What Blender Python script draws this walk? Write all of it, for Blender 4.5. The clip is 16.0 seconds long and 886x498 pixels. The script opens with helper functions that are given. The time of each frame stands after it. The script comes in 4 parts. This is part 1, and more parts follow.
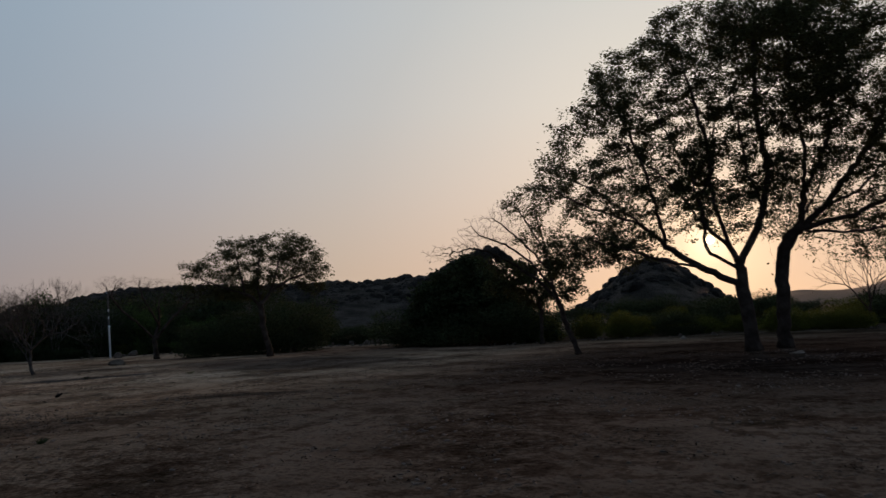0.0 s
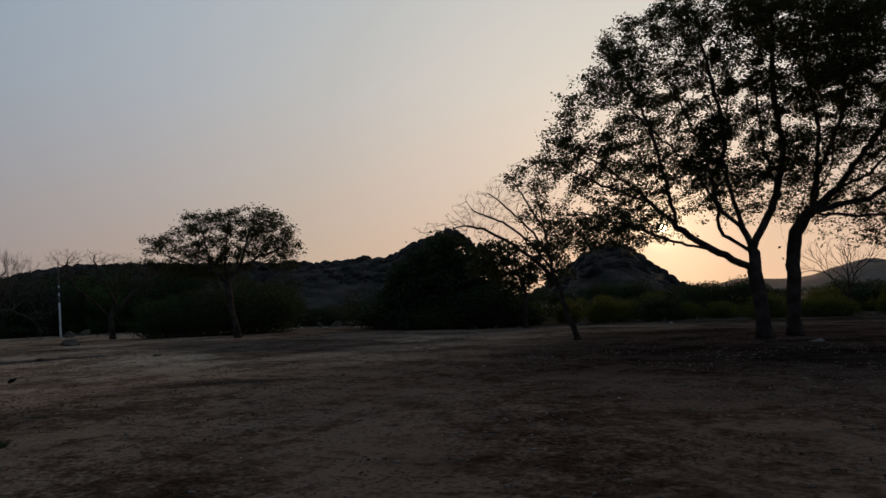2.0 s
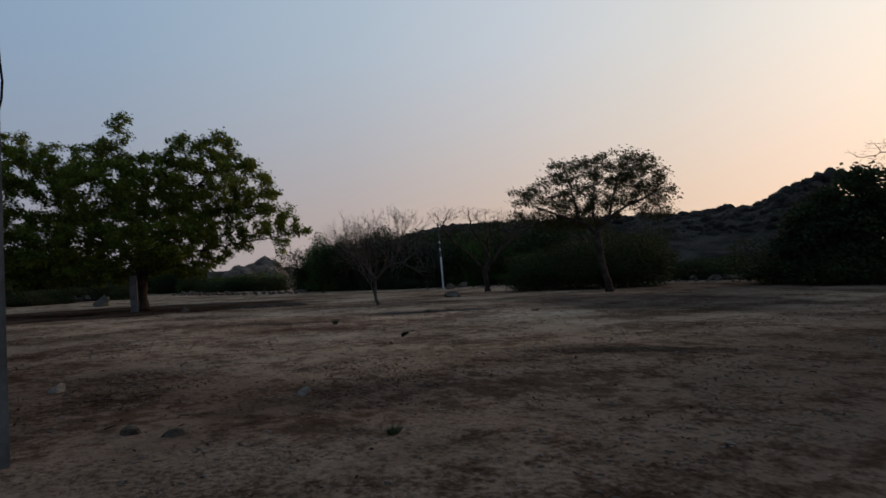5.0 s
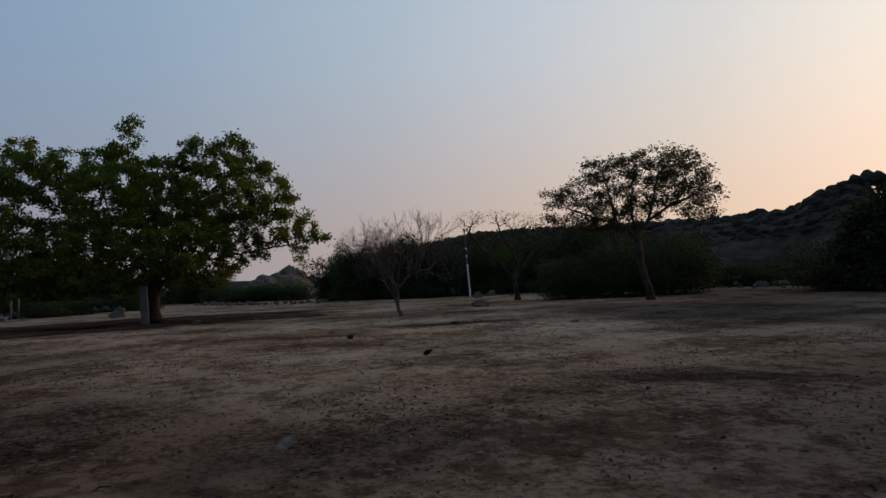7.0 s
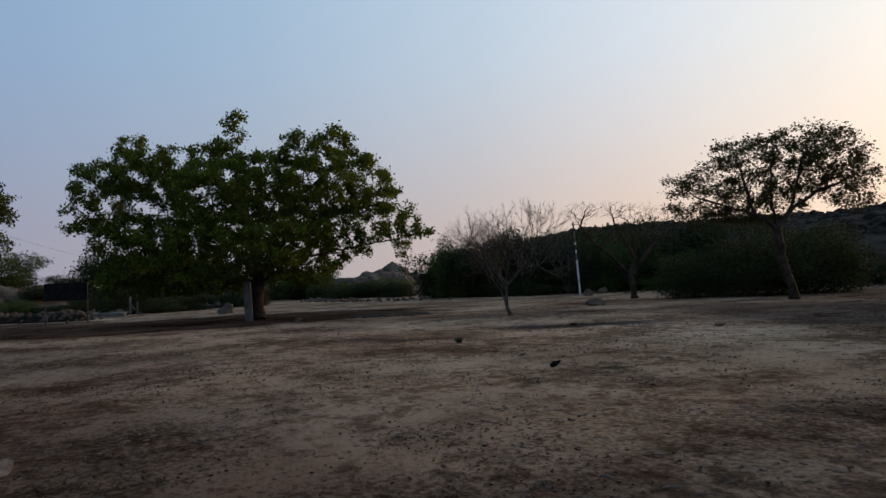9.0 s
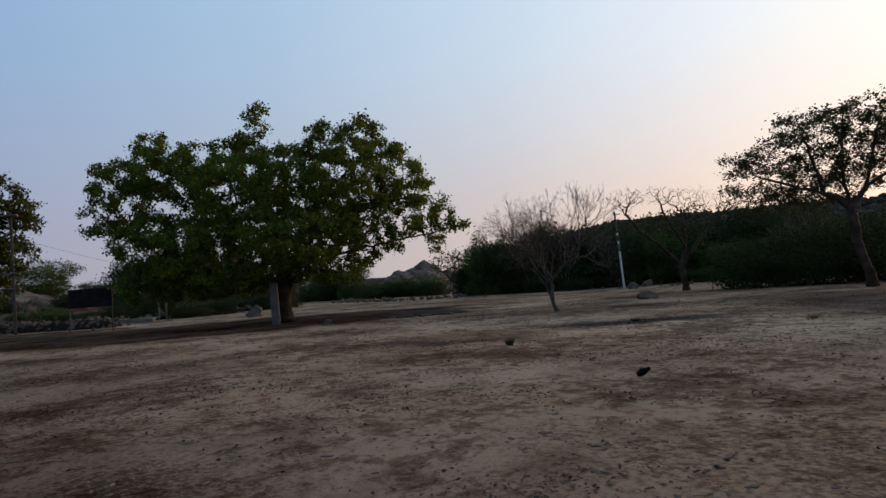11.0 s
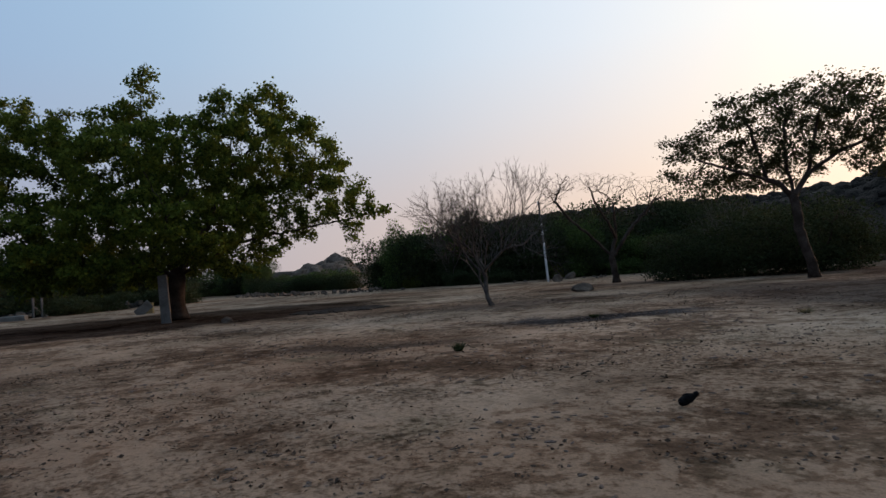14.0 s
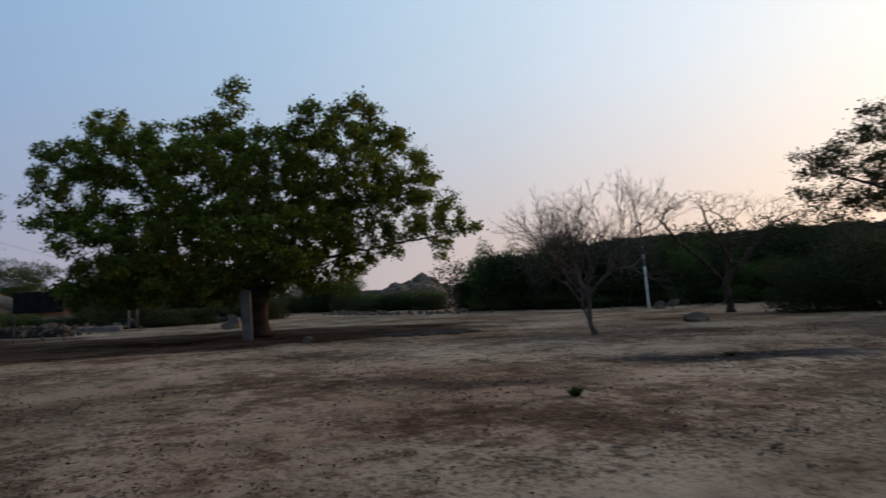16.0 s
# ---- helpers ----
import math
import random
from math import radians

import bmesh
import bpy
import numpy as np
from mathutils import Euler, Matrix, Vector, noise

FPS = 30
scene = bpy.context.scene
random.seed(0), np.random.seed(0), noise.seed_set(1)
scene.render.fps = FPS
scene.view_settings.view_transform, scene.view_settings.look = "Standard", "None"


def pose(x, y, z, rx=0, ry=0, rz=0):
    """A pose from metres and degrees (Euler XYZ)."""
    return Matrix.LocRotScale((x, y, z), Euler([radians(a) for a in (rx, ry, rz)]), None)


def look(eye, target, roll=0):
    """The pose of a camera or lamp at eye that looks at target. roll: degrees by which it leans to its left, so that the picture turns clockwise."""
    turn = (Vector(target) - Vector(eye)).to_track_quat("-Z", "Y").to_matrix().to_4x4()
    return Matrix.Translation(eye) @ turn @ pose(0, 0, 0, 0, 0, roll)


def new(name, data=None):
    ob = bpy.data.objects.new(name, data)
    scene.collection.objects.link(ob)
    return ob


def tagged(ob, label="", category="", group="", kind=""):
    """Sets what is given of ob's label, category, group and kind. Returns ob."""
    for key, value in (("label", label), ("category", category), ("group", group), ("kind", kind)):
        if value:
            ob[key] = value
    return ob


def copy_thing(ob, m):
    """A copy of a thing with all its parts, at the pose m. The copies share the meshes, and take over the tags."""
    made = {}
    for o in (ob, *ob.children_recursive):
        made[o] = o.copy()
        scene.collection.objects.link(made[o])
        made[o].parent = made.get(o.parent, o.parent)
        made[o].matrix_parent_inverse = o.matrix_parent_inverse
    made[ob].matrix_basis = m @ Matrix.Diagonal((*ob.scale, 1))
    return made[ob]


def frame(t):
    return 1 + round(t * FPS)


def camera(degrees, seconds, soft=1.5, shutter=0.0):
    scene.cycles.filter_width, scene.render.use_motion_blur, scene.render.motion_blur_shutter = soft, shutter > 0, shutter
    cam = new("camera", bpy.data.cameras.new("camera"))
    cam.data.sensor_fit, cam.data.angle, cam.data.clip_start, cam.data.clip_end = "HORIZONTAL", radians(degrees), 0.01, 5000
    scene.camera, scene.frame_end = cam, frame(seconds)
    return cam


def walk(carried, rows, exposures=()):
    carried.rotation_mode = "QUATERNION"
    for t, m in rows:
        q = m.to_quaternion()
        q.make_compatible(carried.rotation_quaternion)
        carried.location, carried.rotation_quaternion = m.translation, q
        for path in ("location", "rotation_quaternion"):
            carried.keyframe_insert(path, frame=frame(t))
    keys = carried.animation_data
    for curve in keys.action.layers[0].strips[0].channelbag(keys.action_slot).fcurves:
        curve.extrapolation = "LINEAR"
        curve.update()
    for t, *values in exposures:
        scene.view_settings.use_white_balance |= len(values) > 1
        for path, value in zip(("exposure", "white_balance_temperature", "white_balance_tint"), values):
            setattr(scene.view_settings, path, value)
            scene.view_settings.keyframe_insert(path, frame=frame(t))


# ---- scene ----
cam = camera(65.8, 16.0, shutter=0.3)
# the walk: seconds, eye, target, lean
PATH = [
    (0, (0.085, -0.07, 1.703), (-0.855, 1.682, 1.917), -2.9),
    (0.5, (-0.493, 0.319, 1.722), (-1.461, 2.056, 1.932), -0.0),
    (1, (-1.098, 0.537, 1.708), (-1.94, 2.347, 1.83), -0.8),
    (1.5, (-1.673, 0.884, 1.701), (-2.564, 2.67, 1.832), -0.6),
    (2, (-2.275, 1.079, 1.725), (-3.107, 2.891, 1.884), -2.1),
    (2.5, (-2.759, 1.378, 1.665), (-3.664, 3.154, 1.825), -2.9),
    (3, (-3.27, 1.652, 1.657), (-4.311, 3.348, 1.866), -2.3),
    (3.5, (-3.782, 1.937, 1.722), (-4.985, 3.533, 1.784), -2.9),
    (4, (-4.209, 2.453, 1.728), (-5.656, 3.833, 1.773), -2.0),
    (4.5, (-4.887, 2.857, 1.705), (-6.368, 4.2, 1.738), -2.1),
    (5, (-5.58, 3.349, 1.671), (-7.191, 4.533, 1.736), -2.4),
    (5.2, (-5.83, 3.513, 1.658), (-7.453, 4.678, 1.764), -2.1),
    (7.3, (-8.153, 5.111, 1.647), (-9.812, 6.226, 1.733), -2.6),
    (7.5, (-8.383, 5.237, 1.661), (-10.057, 6.329, 1.741), -1.6),
    (8, (-8.93, 5.467, 1.687), (-10.585, 6.589, 1.739), -1.6),
    (8.5, (-9.596, 5.755, 1.664), (-11.339, 6.735, 1.724), -1.8),
    (9, (-10.214, 5.885, 1.659), (-12.013, 6.753, 1.756), -2.7),
    (9.5, (-10.786, 6.031, 1.661), (-12.581, 6.904, 1.791), -4.4),
    (9.7, (-11.012, 6.106, 1.679), (-12.833, 6.927, 1.781), -4.5),
    (11.8, (-13.628, 7.009, 1.514), (-15.481, 7.756, 1.618), -3.6),
    (12, (-13.833, 7.076, 1.52), (-15.712, 7.751, 1.638), -3.4),
    (12.5, (-14.374, 7.176, 1.519), (-16.259, 7.818, 1.708), -4.1),
    (13, (-15.008, 7.35, 1.511), (-16.845, 8.13, 1.637), -5.4),
    (13.5, (-15.544, 7.57, 1.513), (-17.329, 8.462, 1.645), -4.1),
    (14, (-16.144, 7.77, 1.502), (-17.865, 8.787, 1.562), -4.2),
    (14.5, (-16.683, 8.039, 1.518), (-18.443, 8.985, 1.599), -3.3),
    (15, (-17.235, 8.238, 1.491), (-19.012, 9.152, 1.574), -2.9),
    (15.5, (-17.788, 8.435, 1.498), (-19.518, 9.431, 1.628), -3.3),
    (16, (-18.37, 8.608, 1.52), (-20.2, 9.403, 1.658), -2.6),
]
EXPOSURES = [(0.0, 1.88), (2.5, 1.8), (3.5, 1.85), (5.0, 2.28), (7.5, 2.24), (8.5, 2.48), (9.0, 2.62), (12.0, 2.8), (16.0, 2.78)]
walk(cam, [(t, look(eye, target, roll)) for t, eye, target, roll in PATH], EXPOSURES)

# ---- light: a low evening sun behind the trees, hazy sky ----
SUN_AZ, SUN_EL = 6.8, 5.4          # degrees from +y towards -x, degrees up
sun_way = Vector((-math.sin(radians(SUN_AZ)) * math.cos(radians(SUN_EL)), math.cos(radians(SUN_AZ)) * math.cos(radians(SUN_EL)), math.sin(radians(SUN_EL))))
world = bpy.data.worlds.new("evening_sky")
scene.world = world
world.use_nodes = True
wn, wl = world.node_tree.nodes, world.node_tree.links
sky = wn.new("ShaderNodeTexSky")
sky.sky_type, sky.sun_disc = "NISHITA", False
sky.sun_elevation, sky.sun_rotation = radians(SUN_EL), radians(-SUN_AZ)
sky.air_density, sky.dust_density, sky.ozone_density = 1.0, 0.6, 1.5


def sky_ramp(src, stops):
    r = wn.new("ShaderNodeValToRGB")
    r.color_ramp.interpolation = "LINEAR"
    while len(r.color_ramp.elements) < len(stops):
        r.color_ramp.elements.new(0.5)
    for e, (p, c) in zip(r.color_ramp.elements, stops):
        e.position, e.color = p, (*c, 1)
    wl.new(src, r.inputs[0])
    return r.outputs[0]


def sky_math(op, x, y=None):
    m = wn.new("ShaderNodeMath")
    m.operation = op
    for sock, v in zip(m.inputs, (x, y)):
        if isinstance(v, (int, float)):
            sock.default_value = v
        elif v is not None:
            wl.new(v, sock)
    return m.outputs[0]


# evening haze: colours by the angle from the sun (half turn = 1), low and high in the sky
way = wn.new("ShaderNodeTexCoord").outputs["Generated"]
dot = wn.new("ShaderNodeVectorMath")
dot.operation = "DOT_PRODUCT"
wl.new(way, dot.inputs[0])
dot.inputs[1].default_value = sun_way
angle = sky_math("DIVIDE", sky_math("ARCCOSINE", dot.outputs["Value"]), math.pi)
split = wn.new("ShaderNodeSeparateXYZ")
wl.new(way, split.inputs[0])
low = sky_ramp(angle, [(0.0, (3.4, 2.4, 1.5)), (0.012, (2.1, 1.42, 0.9)), (0.035, (1.5, 0.98, 0.66)), (0.10, (1.28, 0.88, 0.64)), (0.17, (1.02, 0.75, 0.56)), (0.23, (0.82, 0.61, 0.49)), (0.30, (0.63, 0.50, 0.46)), (0.40, (0.45, 0.41, 0.45)), (0.52, (0.35, 0.34, 0.44)), (1.0, (0.26, 0.25, 0.34))])
high = sky_ramp(angle, [(0.0, (2.2, 1.8, 1.35)), (0.08, (1.4, 1.3, 1.14)), (0.16, (0.97, 0.985, 0.97)), (0.23, (0.74, 0.83, 0.93)), (0.30, (0.555, 0.69, 0.83)), (0.40, (0.38, 0.54, 0.725)), (0.52, (0.26, 0.415, 0.635)), (1.0, (0.15, 0.27, 0.48))])
lift = sky_ramp(split.outputs["Z"], [(0.0, (0, 0, 0)), (0.08, (0.12, 0.12, 0.12)), (0.2, (0.55, 0.55, 0.55)), (0.3, (0.85, 0.85, 0.85)), (0.42, (1, 1, 1))])
haze = wn.new("ShaderNodeMix")
haze.data_type = "RGBA"
wl.new(lift, haze.inputs[0])
wl.new(low, haze.inputs[6])
wl.new(high, haze.inputs[7])
both = wn.new("ShaderNodeMix")
both.data_type = "RGBA"
both.inputs[0].default_value = 0.006
wl.new(haze.outputs[2], both.inputs[6])
wl.new(sky.outputs[0], both.inputs[7])
wl.new(both.outputs[2], wn["Background"].inputs[0])
wn["Background"].inputs[1].default_value = 0.15

sun = new("sun", bpy.data.lights.new("sun", "SUN"))
sun.data.energy, sun.data.angle, sun.data.color = 0.5, radians(10), (1.0, 0.55, 0.32)
sun.matrix_world = look((0, 0, 60), Vector((0, 0, 60)) - sun_way)


# ---- materials ----
def material(name, rough=0.9):
    m = bpy.data.materials.new(name)
    m.use_nodes = True
    b = m.node_tree.nodes["Principled BSDF"]
    b.inputs["Roughness"].default_value = rough
    b.inputs["Specular IOR Level"].default_value = 0.04
    return m, m.node_tree.nodes, m.node_tree.links, b


def noise_node(n, l, scale, detail=6, rough=0.6, vec=None):
    t = n.new("ShaderNodeTexNoise")
    t.inputs["Scale"].default_value, t.inputs["Detail"].default_value, t.inputs["Roughness"].default_value = scale, detail, rough
    if vec:
        l.new(vec, t.inputs["Vector"])
    return t


def ramp_node(n, l, src, stops):
    r = n.new("ShaderNodeValToRGB")
    while len(r.color_ramp.elements) < len(stops):
        r.color_ramp.elements.new(0.5)
    for e, (p, c) in zip(r.color_ramp.elements, stops):
        e.position, e.color = p, (*c, 1)
    l.new(src, r.inputs[0])
    return r


def mix_node(n, l, fac, a, b, mode="MIX"):
    m = n.new("ShaderNodeMix")
    m.data_type, m.blend_type = "RGBA", mode
    for sock, v in ((m.inputs[0], fac), (m.inputs[6], a), (m.inputs[7], b)):
        if isinstance(v, (int, float)):
            sock.default_value = v
        elif isinstance(v, tuple):
            sock.default_value = (*v, 1)
        else:
            l.new(v, sock)
    return m.outputs[2]


def math_node(n, l, op, a, b=None, clamp=False):
    m = n.new("ShaderNodeMath")
    m.operation, m.use_clamp = op, clamp
    for sock, v in zip(m.inputs, (a, b)):
        if v is None:
            continue
        if isinstance(v, (int, float)):
            sock.default_value = v
        else:
            l.new(v, sock)
    return m.outputs[0]


def bump_node(n, l, b, height, strength, distance):
    u = n.new("ShaderNodeBump")
    u.inputs["Strength"].default_value, u.inputs["Distance"].default_value = strength, distance
    l.new(height, u.inputs["Height"])
    l.new(u.outputs[0], b.inputs["Normal"])


def rough_material(name, dark, mid, light, scale, bump=0.5, distance=0.03, rough=0.9, island=0.0):
    """A mottled surface: broad stains over fine grain, with relief."""
    m, n, l, b = material(name, rough)
    co = n.new("ShaderNodeTexCoord").outputs["Object"]
    big = noise_node(n, l, scale, 5, 0.6, co)
    fine = noise_node(n, l, scale * 9, 6, 0.7, co)
    c = ramp_node(n, l, big.outputs[0], [(0.32, dark), (0.5, mid), (0.68, light)]).outputs[0]
    grain = ramp_node(n, l, fine.outputs[0], [(0.3, (0.55, 0.55, 0.55)), (0.65, (1, 1, 1))]).outputs[0]
    c = mix_node(n, l, 0.7, c, grain, "MULTIPLY")
    if island:
        rnd = n.new("ShaderNodeNewGeometry").outputs["Random Per Island"]
        tint = ramp_node(n, l, rnd, [(0.0, (1 - island,) * 3), (1.0, (1, 1, 1))]).outputs[0]
        c = mix_node(n, l, 1.0, c, tint, "MULTIPLY")
    l.new(c, b.inputs["Base Color"])
    bump_node(n, l, b, math_node(n, l, "ADD", big.outputs[0], fine.outputs[0]), bump, distance)
    return m


def leaf_material(name, dark, light, glow=0.35):
    """Leaves that let a part of the light through; each leaf has its own shade."""
    m, n, l, b = material(name, 0.8)
    rnd = n.new("ShaderNodeNewGeometry").outputs["Random Per Island"]
    co = n.new("ShaderNodeTexCoord").outputs["Object"]
    patch = noise_node(n, l, 0.45, 3, 0.5, co)
    both = math_node(n, l, "ADD", math_node(n, l, "MULTIPLY", rnd, 0.55), math_node(n, l, "MULTIPLY", patch.outputs[0], 0.6))
    c = ramp_node(n, l, both, [(0.25, dark), (0.85, light)]).outputs[0]
    l.new(c, b.inputs["Base Color"])
    tr = n.new("ShaderNodeBsdfTranslucent")
    l.new(c, tr.inputs[0])
    mx = n.new("ShaderNodeMixShader")
    mx.inputs[0].default_value = glow
    l.new(b.outputs[0], mx.inputs[1])
    l.new(tr.outputs[0], mx.inputs[2])
    l.new(mx.outputs[0], n["Material Output"].inputs[0])
    return m


def ground_material():
    m, n, l, b = material("dry_earth", 1.0)
    b.inputs["Specular IOR Level"].default_value = 0.0
    pos = n.new("ShaderNodeNewGeometry").outputs["Position"]
    broad = noise_node(n, l, 0.09, 5, 0.6, pos)
    mid = noise_node(n, l, 0.7, 6, 0.65, pos)
    clod = noise_node(n, l, 11.0, 7, 0.75, pos)
    grit = noise_node(n, l, 45.0, 4, 0.7, pos)
    c = ramp_node(n, l, broad.outputs[0], [(0.36, (0.262, 0.177, 0.122)), (0.5, (0.355, 0.256, 0.183)), (0.64, (0.428, 0.324, 0.237))]).outputs[0]
    red = ramp_node(n, l, noise_node(n, l, 0.05, 4, 0.5, pos).outputs[0], [(0.5, (1, 1, 1)), (0.68, (1.0, 0.82, 0.72))]).outputs[0]
    c = mix_node(n, l, 0.8, c, red, "MULTIPLY")
    worn = ramp_node(n, l, mid.outputs[0], [(0.36, (0.38, 0.36, 0.34)), (0.5, (1, 1, 1))]).outputs[0]
    c = mix_node(n, l, 0.55, c, worn, "MULTIPLY")
    grass = ramp_node(n, l, noise_node(n, l, 0.6, 5, 0.7, pos).outputs[0], [(0.56, (0, 0, 0)), (0.7, (0.5, 0.5, 0.5))]).outputs[0]
    c = mix_node(n, l, grass, c, (0.15, 0.145, 0.095))
    # leaf litter and droppings trodden into the soil
    drift = noise_node(n, l, 0.28, 5, 0.65, pos)
    spots = math_node(n, l, "MULTIPLY", clod.outputs[0], math_node(n, l, "ADD", math_node(n, l, "MULTIPLY", drift.outputs[0], 1.3), 0.33))
    litter = ramp_node(n, l, spots, [(0.45, (1, 1, 1)), (0.62, (0.26, 0.24, 0.22))]).outputs[0]
    c = mix_node(n, l, 0.85, c, litter, "MULTIPLY")
    # scuffed crumbs of dark soil, gathered in drifts
    scuff = noise_node(n, l, 2.4, 10, 0.76, pos)
    crumbs = math_node(n, l, "ADD", scuff.outputs[0], math_node(n, l, "MULTIPLY", math_node(n, l, "SUBTRACT", noise_node(n, l, 0.33, 5, 0.6, pos).outputs[0], 0.5), 0.75))
    c = mix_node(n, l, 0.9, c, ramp_node(n, l, crumbs, [(0.49, (1, 1, 1)), (0.55, (0.58, 0.53, 0.5)), (0.66, (0.3, 0.265, 0.245))]).outputs[0], "MULTIPLY")
    fine = ramp_node(n, l, grit.outputs[0], [(0.32, (0.62, 0.6, 0.58)), (0.62, (1.05, 1.03, 1.0))]).outputs[0]
    c = mix_node(n, l, 0.7, c, fine, "MULTIPLY")
    # old fire place, litter; tree shade and broad darkening put into soil colour
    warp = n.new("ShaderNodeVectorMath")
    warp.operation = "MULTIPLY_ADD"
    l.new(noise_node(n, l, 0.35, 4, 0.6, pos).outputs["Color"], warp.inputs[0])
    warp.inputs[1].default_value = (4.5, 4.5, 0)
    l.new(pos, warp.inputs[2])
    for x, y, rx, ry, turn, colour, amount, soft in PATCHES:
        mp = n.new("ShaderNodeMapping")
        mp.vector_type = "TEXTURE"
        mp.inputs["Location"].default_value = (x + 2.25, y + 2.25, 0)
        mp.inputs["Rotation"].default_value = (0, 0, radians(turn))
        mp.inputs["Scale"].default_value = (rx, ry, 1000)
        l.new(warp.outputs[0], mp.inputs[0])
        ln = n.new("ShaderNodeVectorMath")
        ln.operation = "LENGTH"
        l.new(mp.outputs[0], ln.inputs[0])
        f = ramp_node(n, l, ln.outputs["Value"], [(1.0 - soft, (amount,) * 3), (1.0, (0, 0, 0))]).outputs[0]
        # the darkened soil keeps the grain of the bare one
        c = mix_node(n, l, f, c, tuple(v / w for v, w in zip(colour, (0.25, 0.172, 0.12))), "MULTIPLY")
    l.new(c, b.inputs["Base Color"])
    h = math_node(n, l, "ADD", math_node(n, l, "MULTIPLY", mid.outputs[0], 1.2), math_node(n, l, "ADD", math_node(n, l, "MULTIPLY", scuff.outputs[0], 0.9), math_node(n, l, "MULTIPLY", grit.outputs[0], 0.08)))
    bump_node(n, l, b, h, 0.6, 0.06)
    return m


# x, y, half length, half width, turn, colour, amount, edge softness
PATCHES = [
    # carries the green tree's coloured-in shade on to the left
    (-66.0, -7.0, 14.0, 8.0, 84, (0.045, 0.032, 0.025), 0.82, 0.3),
    (-17.0, 4.5, 12.0, 6.0, 50, (0.100, 0.064, 0.046), 0.7, 0.7),
    (-25.0, 2.0, 20.0, 6.5, 4, (0.115, 0.074, 0.053), 0.75, 0.55),
    # shade and dark soil before the shade trees, both put into the colour
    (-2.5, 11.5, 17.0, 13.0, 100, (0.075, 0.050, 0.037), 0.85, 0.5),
    (-29.4, 20.1, 4.4, 1.5, 62, (0.030, 0.029, 0.031), 0.92, 0.45),
    (-14.0, 14.2, 2.8, 1.1, 32, (0.050, 0.038, 0.031), 0.85, 0.6),
    (-29.4, 14.0, 3.6, 1.1, 50, (0.060, 0.046, 0.038), 0.8, 0.6),
    (-47.5, 20.5, 3.0, 1.0, 62, (0.045, 0.032, 0.026), 0.8, 0.5),
    (-14.2, 8.6, 3.4, 1.8, 50, (0.075, 0.053, 0.042), 0.65, 0.8),
    # the green tree's cast shade, put into the soil colour
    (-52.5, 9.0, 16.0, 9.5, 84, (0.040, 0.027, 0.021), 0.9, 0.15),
    (-37.5, 23.5, 4.5, 2.6, 62, (0.085, 0.056, 0.044), 0.7, 0.5),
    # litter and cast shade by the field tree, coloured in together
    (-25.0, 29.0, 11.0, 6.5, 160, (0.050, 0.038, 0.032), 0.8, 0.35),
    (-44.0, 35.0, 5.5, 3.0, 62, (0.075, 0.054, 0.044), 0.7, 0.5),
    # humus plus the shade trees' own shade, darkened into the soil
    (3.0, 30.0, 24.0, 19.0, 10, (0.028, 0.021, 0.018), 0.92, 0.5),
    (-26.0, 42.0, 18.0, 8.5, 165, (0.085, 0.057, 0.043), 0.75, 0.4),
    # the same darkening carried on behind the shade trees
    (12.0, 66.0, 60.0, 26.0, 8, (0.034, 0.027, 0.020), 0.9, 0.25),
]
M_GROUND = ground_material()
M_BARK = rough_material("bark", (0.026, 0.019, 0.014), (0.05, 0.037, 0.029), (0.085, 0.066, 0.053), 2.0, 0.8, 0.04)
M_BARK_PALE = rough_material("pale_bark", (0.055, 0.046, 0.039), (0.105, 0.09, 0.078), (0.17, 0.15, 0.13), 2.5, 0.7, 0.03)
M_BARK_GREY = rough_material("grey_bark", (0.04, 0.033, 0.028), (0.076, 0.064, 0.055), (0.125, 0.107, 0.093), 2.5, 0.7, 0.03)
M_LEAF = leaf_material("broad_leaf", (0.018, 0.036, 0.009), (0.14, 0.17, 0.026))
M_LEAF_DARK = leaf_material("dark_leaf", (0.014, 0.026, 0.008), (0.075, 0.088, 0.02))
M_LEAF_DRY = leaf_material("thin_leaf", (0.026, 0.029, 0.013), (0.065, 0.068, 0.026), 0.25)
M_BUSH = leaf_material("thorn_bush_leaf", (0.016, 0.024, 0.011), (0.048, 0.060, 0.026), 0.25)
# brighter copy of the bush leaf, with the sun's backlight put into its colour
M_BUSH_LIGHT = leaf_material("backlit_bush_leaf", (0.04, 0.047, 0.010), (0.095, 0.102, 0.02), 0.45)
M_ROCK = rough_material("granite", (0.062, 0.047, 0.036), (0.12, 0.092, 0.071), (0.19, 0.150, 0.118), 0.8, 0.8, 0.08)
M_ROCK_RED = rough_material("weathered_granite", (0.075, 0.058, 0.045), (0.15, 0.112, 0.085), (0.24, 0.18, 0.14), 0.25, 0.8, 0.2)
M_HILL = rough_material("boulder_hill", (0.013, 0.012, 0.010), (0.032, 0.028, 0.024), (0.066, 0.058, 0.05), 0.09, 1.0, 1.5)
M_CONCRETE = rough_material("old_concrete", (0.085, 0.08, 0.074), (0.13, 0.123, 0.115), (0.18, 0.172, 0.16), 1.5, 0.4, 0.01)
M_WHITE = rough_material("limewash", (0.42, 0.41, 0.4), (0.6, 0.59, 0.57), (0.72, 0.71, 0.69), 1.2, 0.3, 0.01)
M_BLACK = rough_material("black_paint", (0.008, 0.008, 0.009), (0.014, 0.014, 0.015), (0.025, 0.024, 0.024), 2.0, 0.2, 0.005, 0.7)
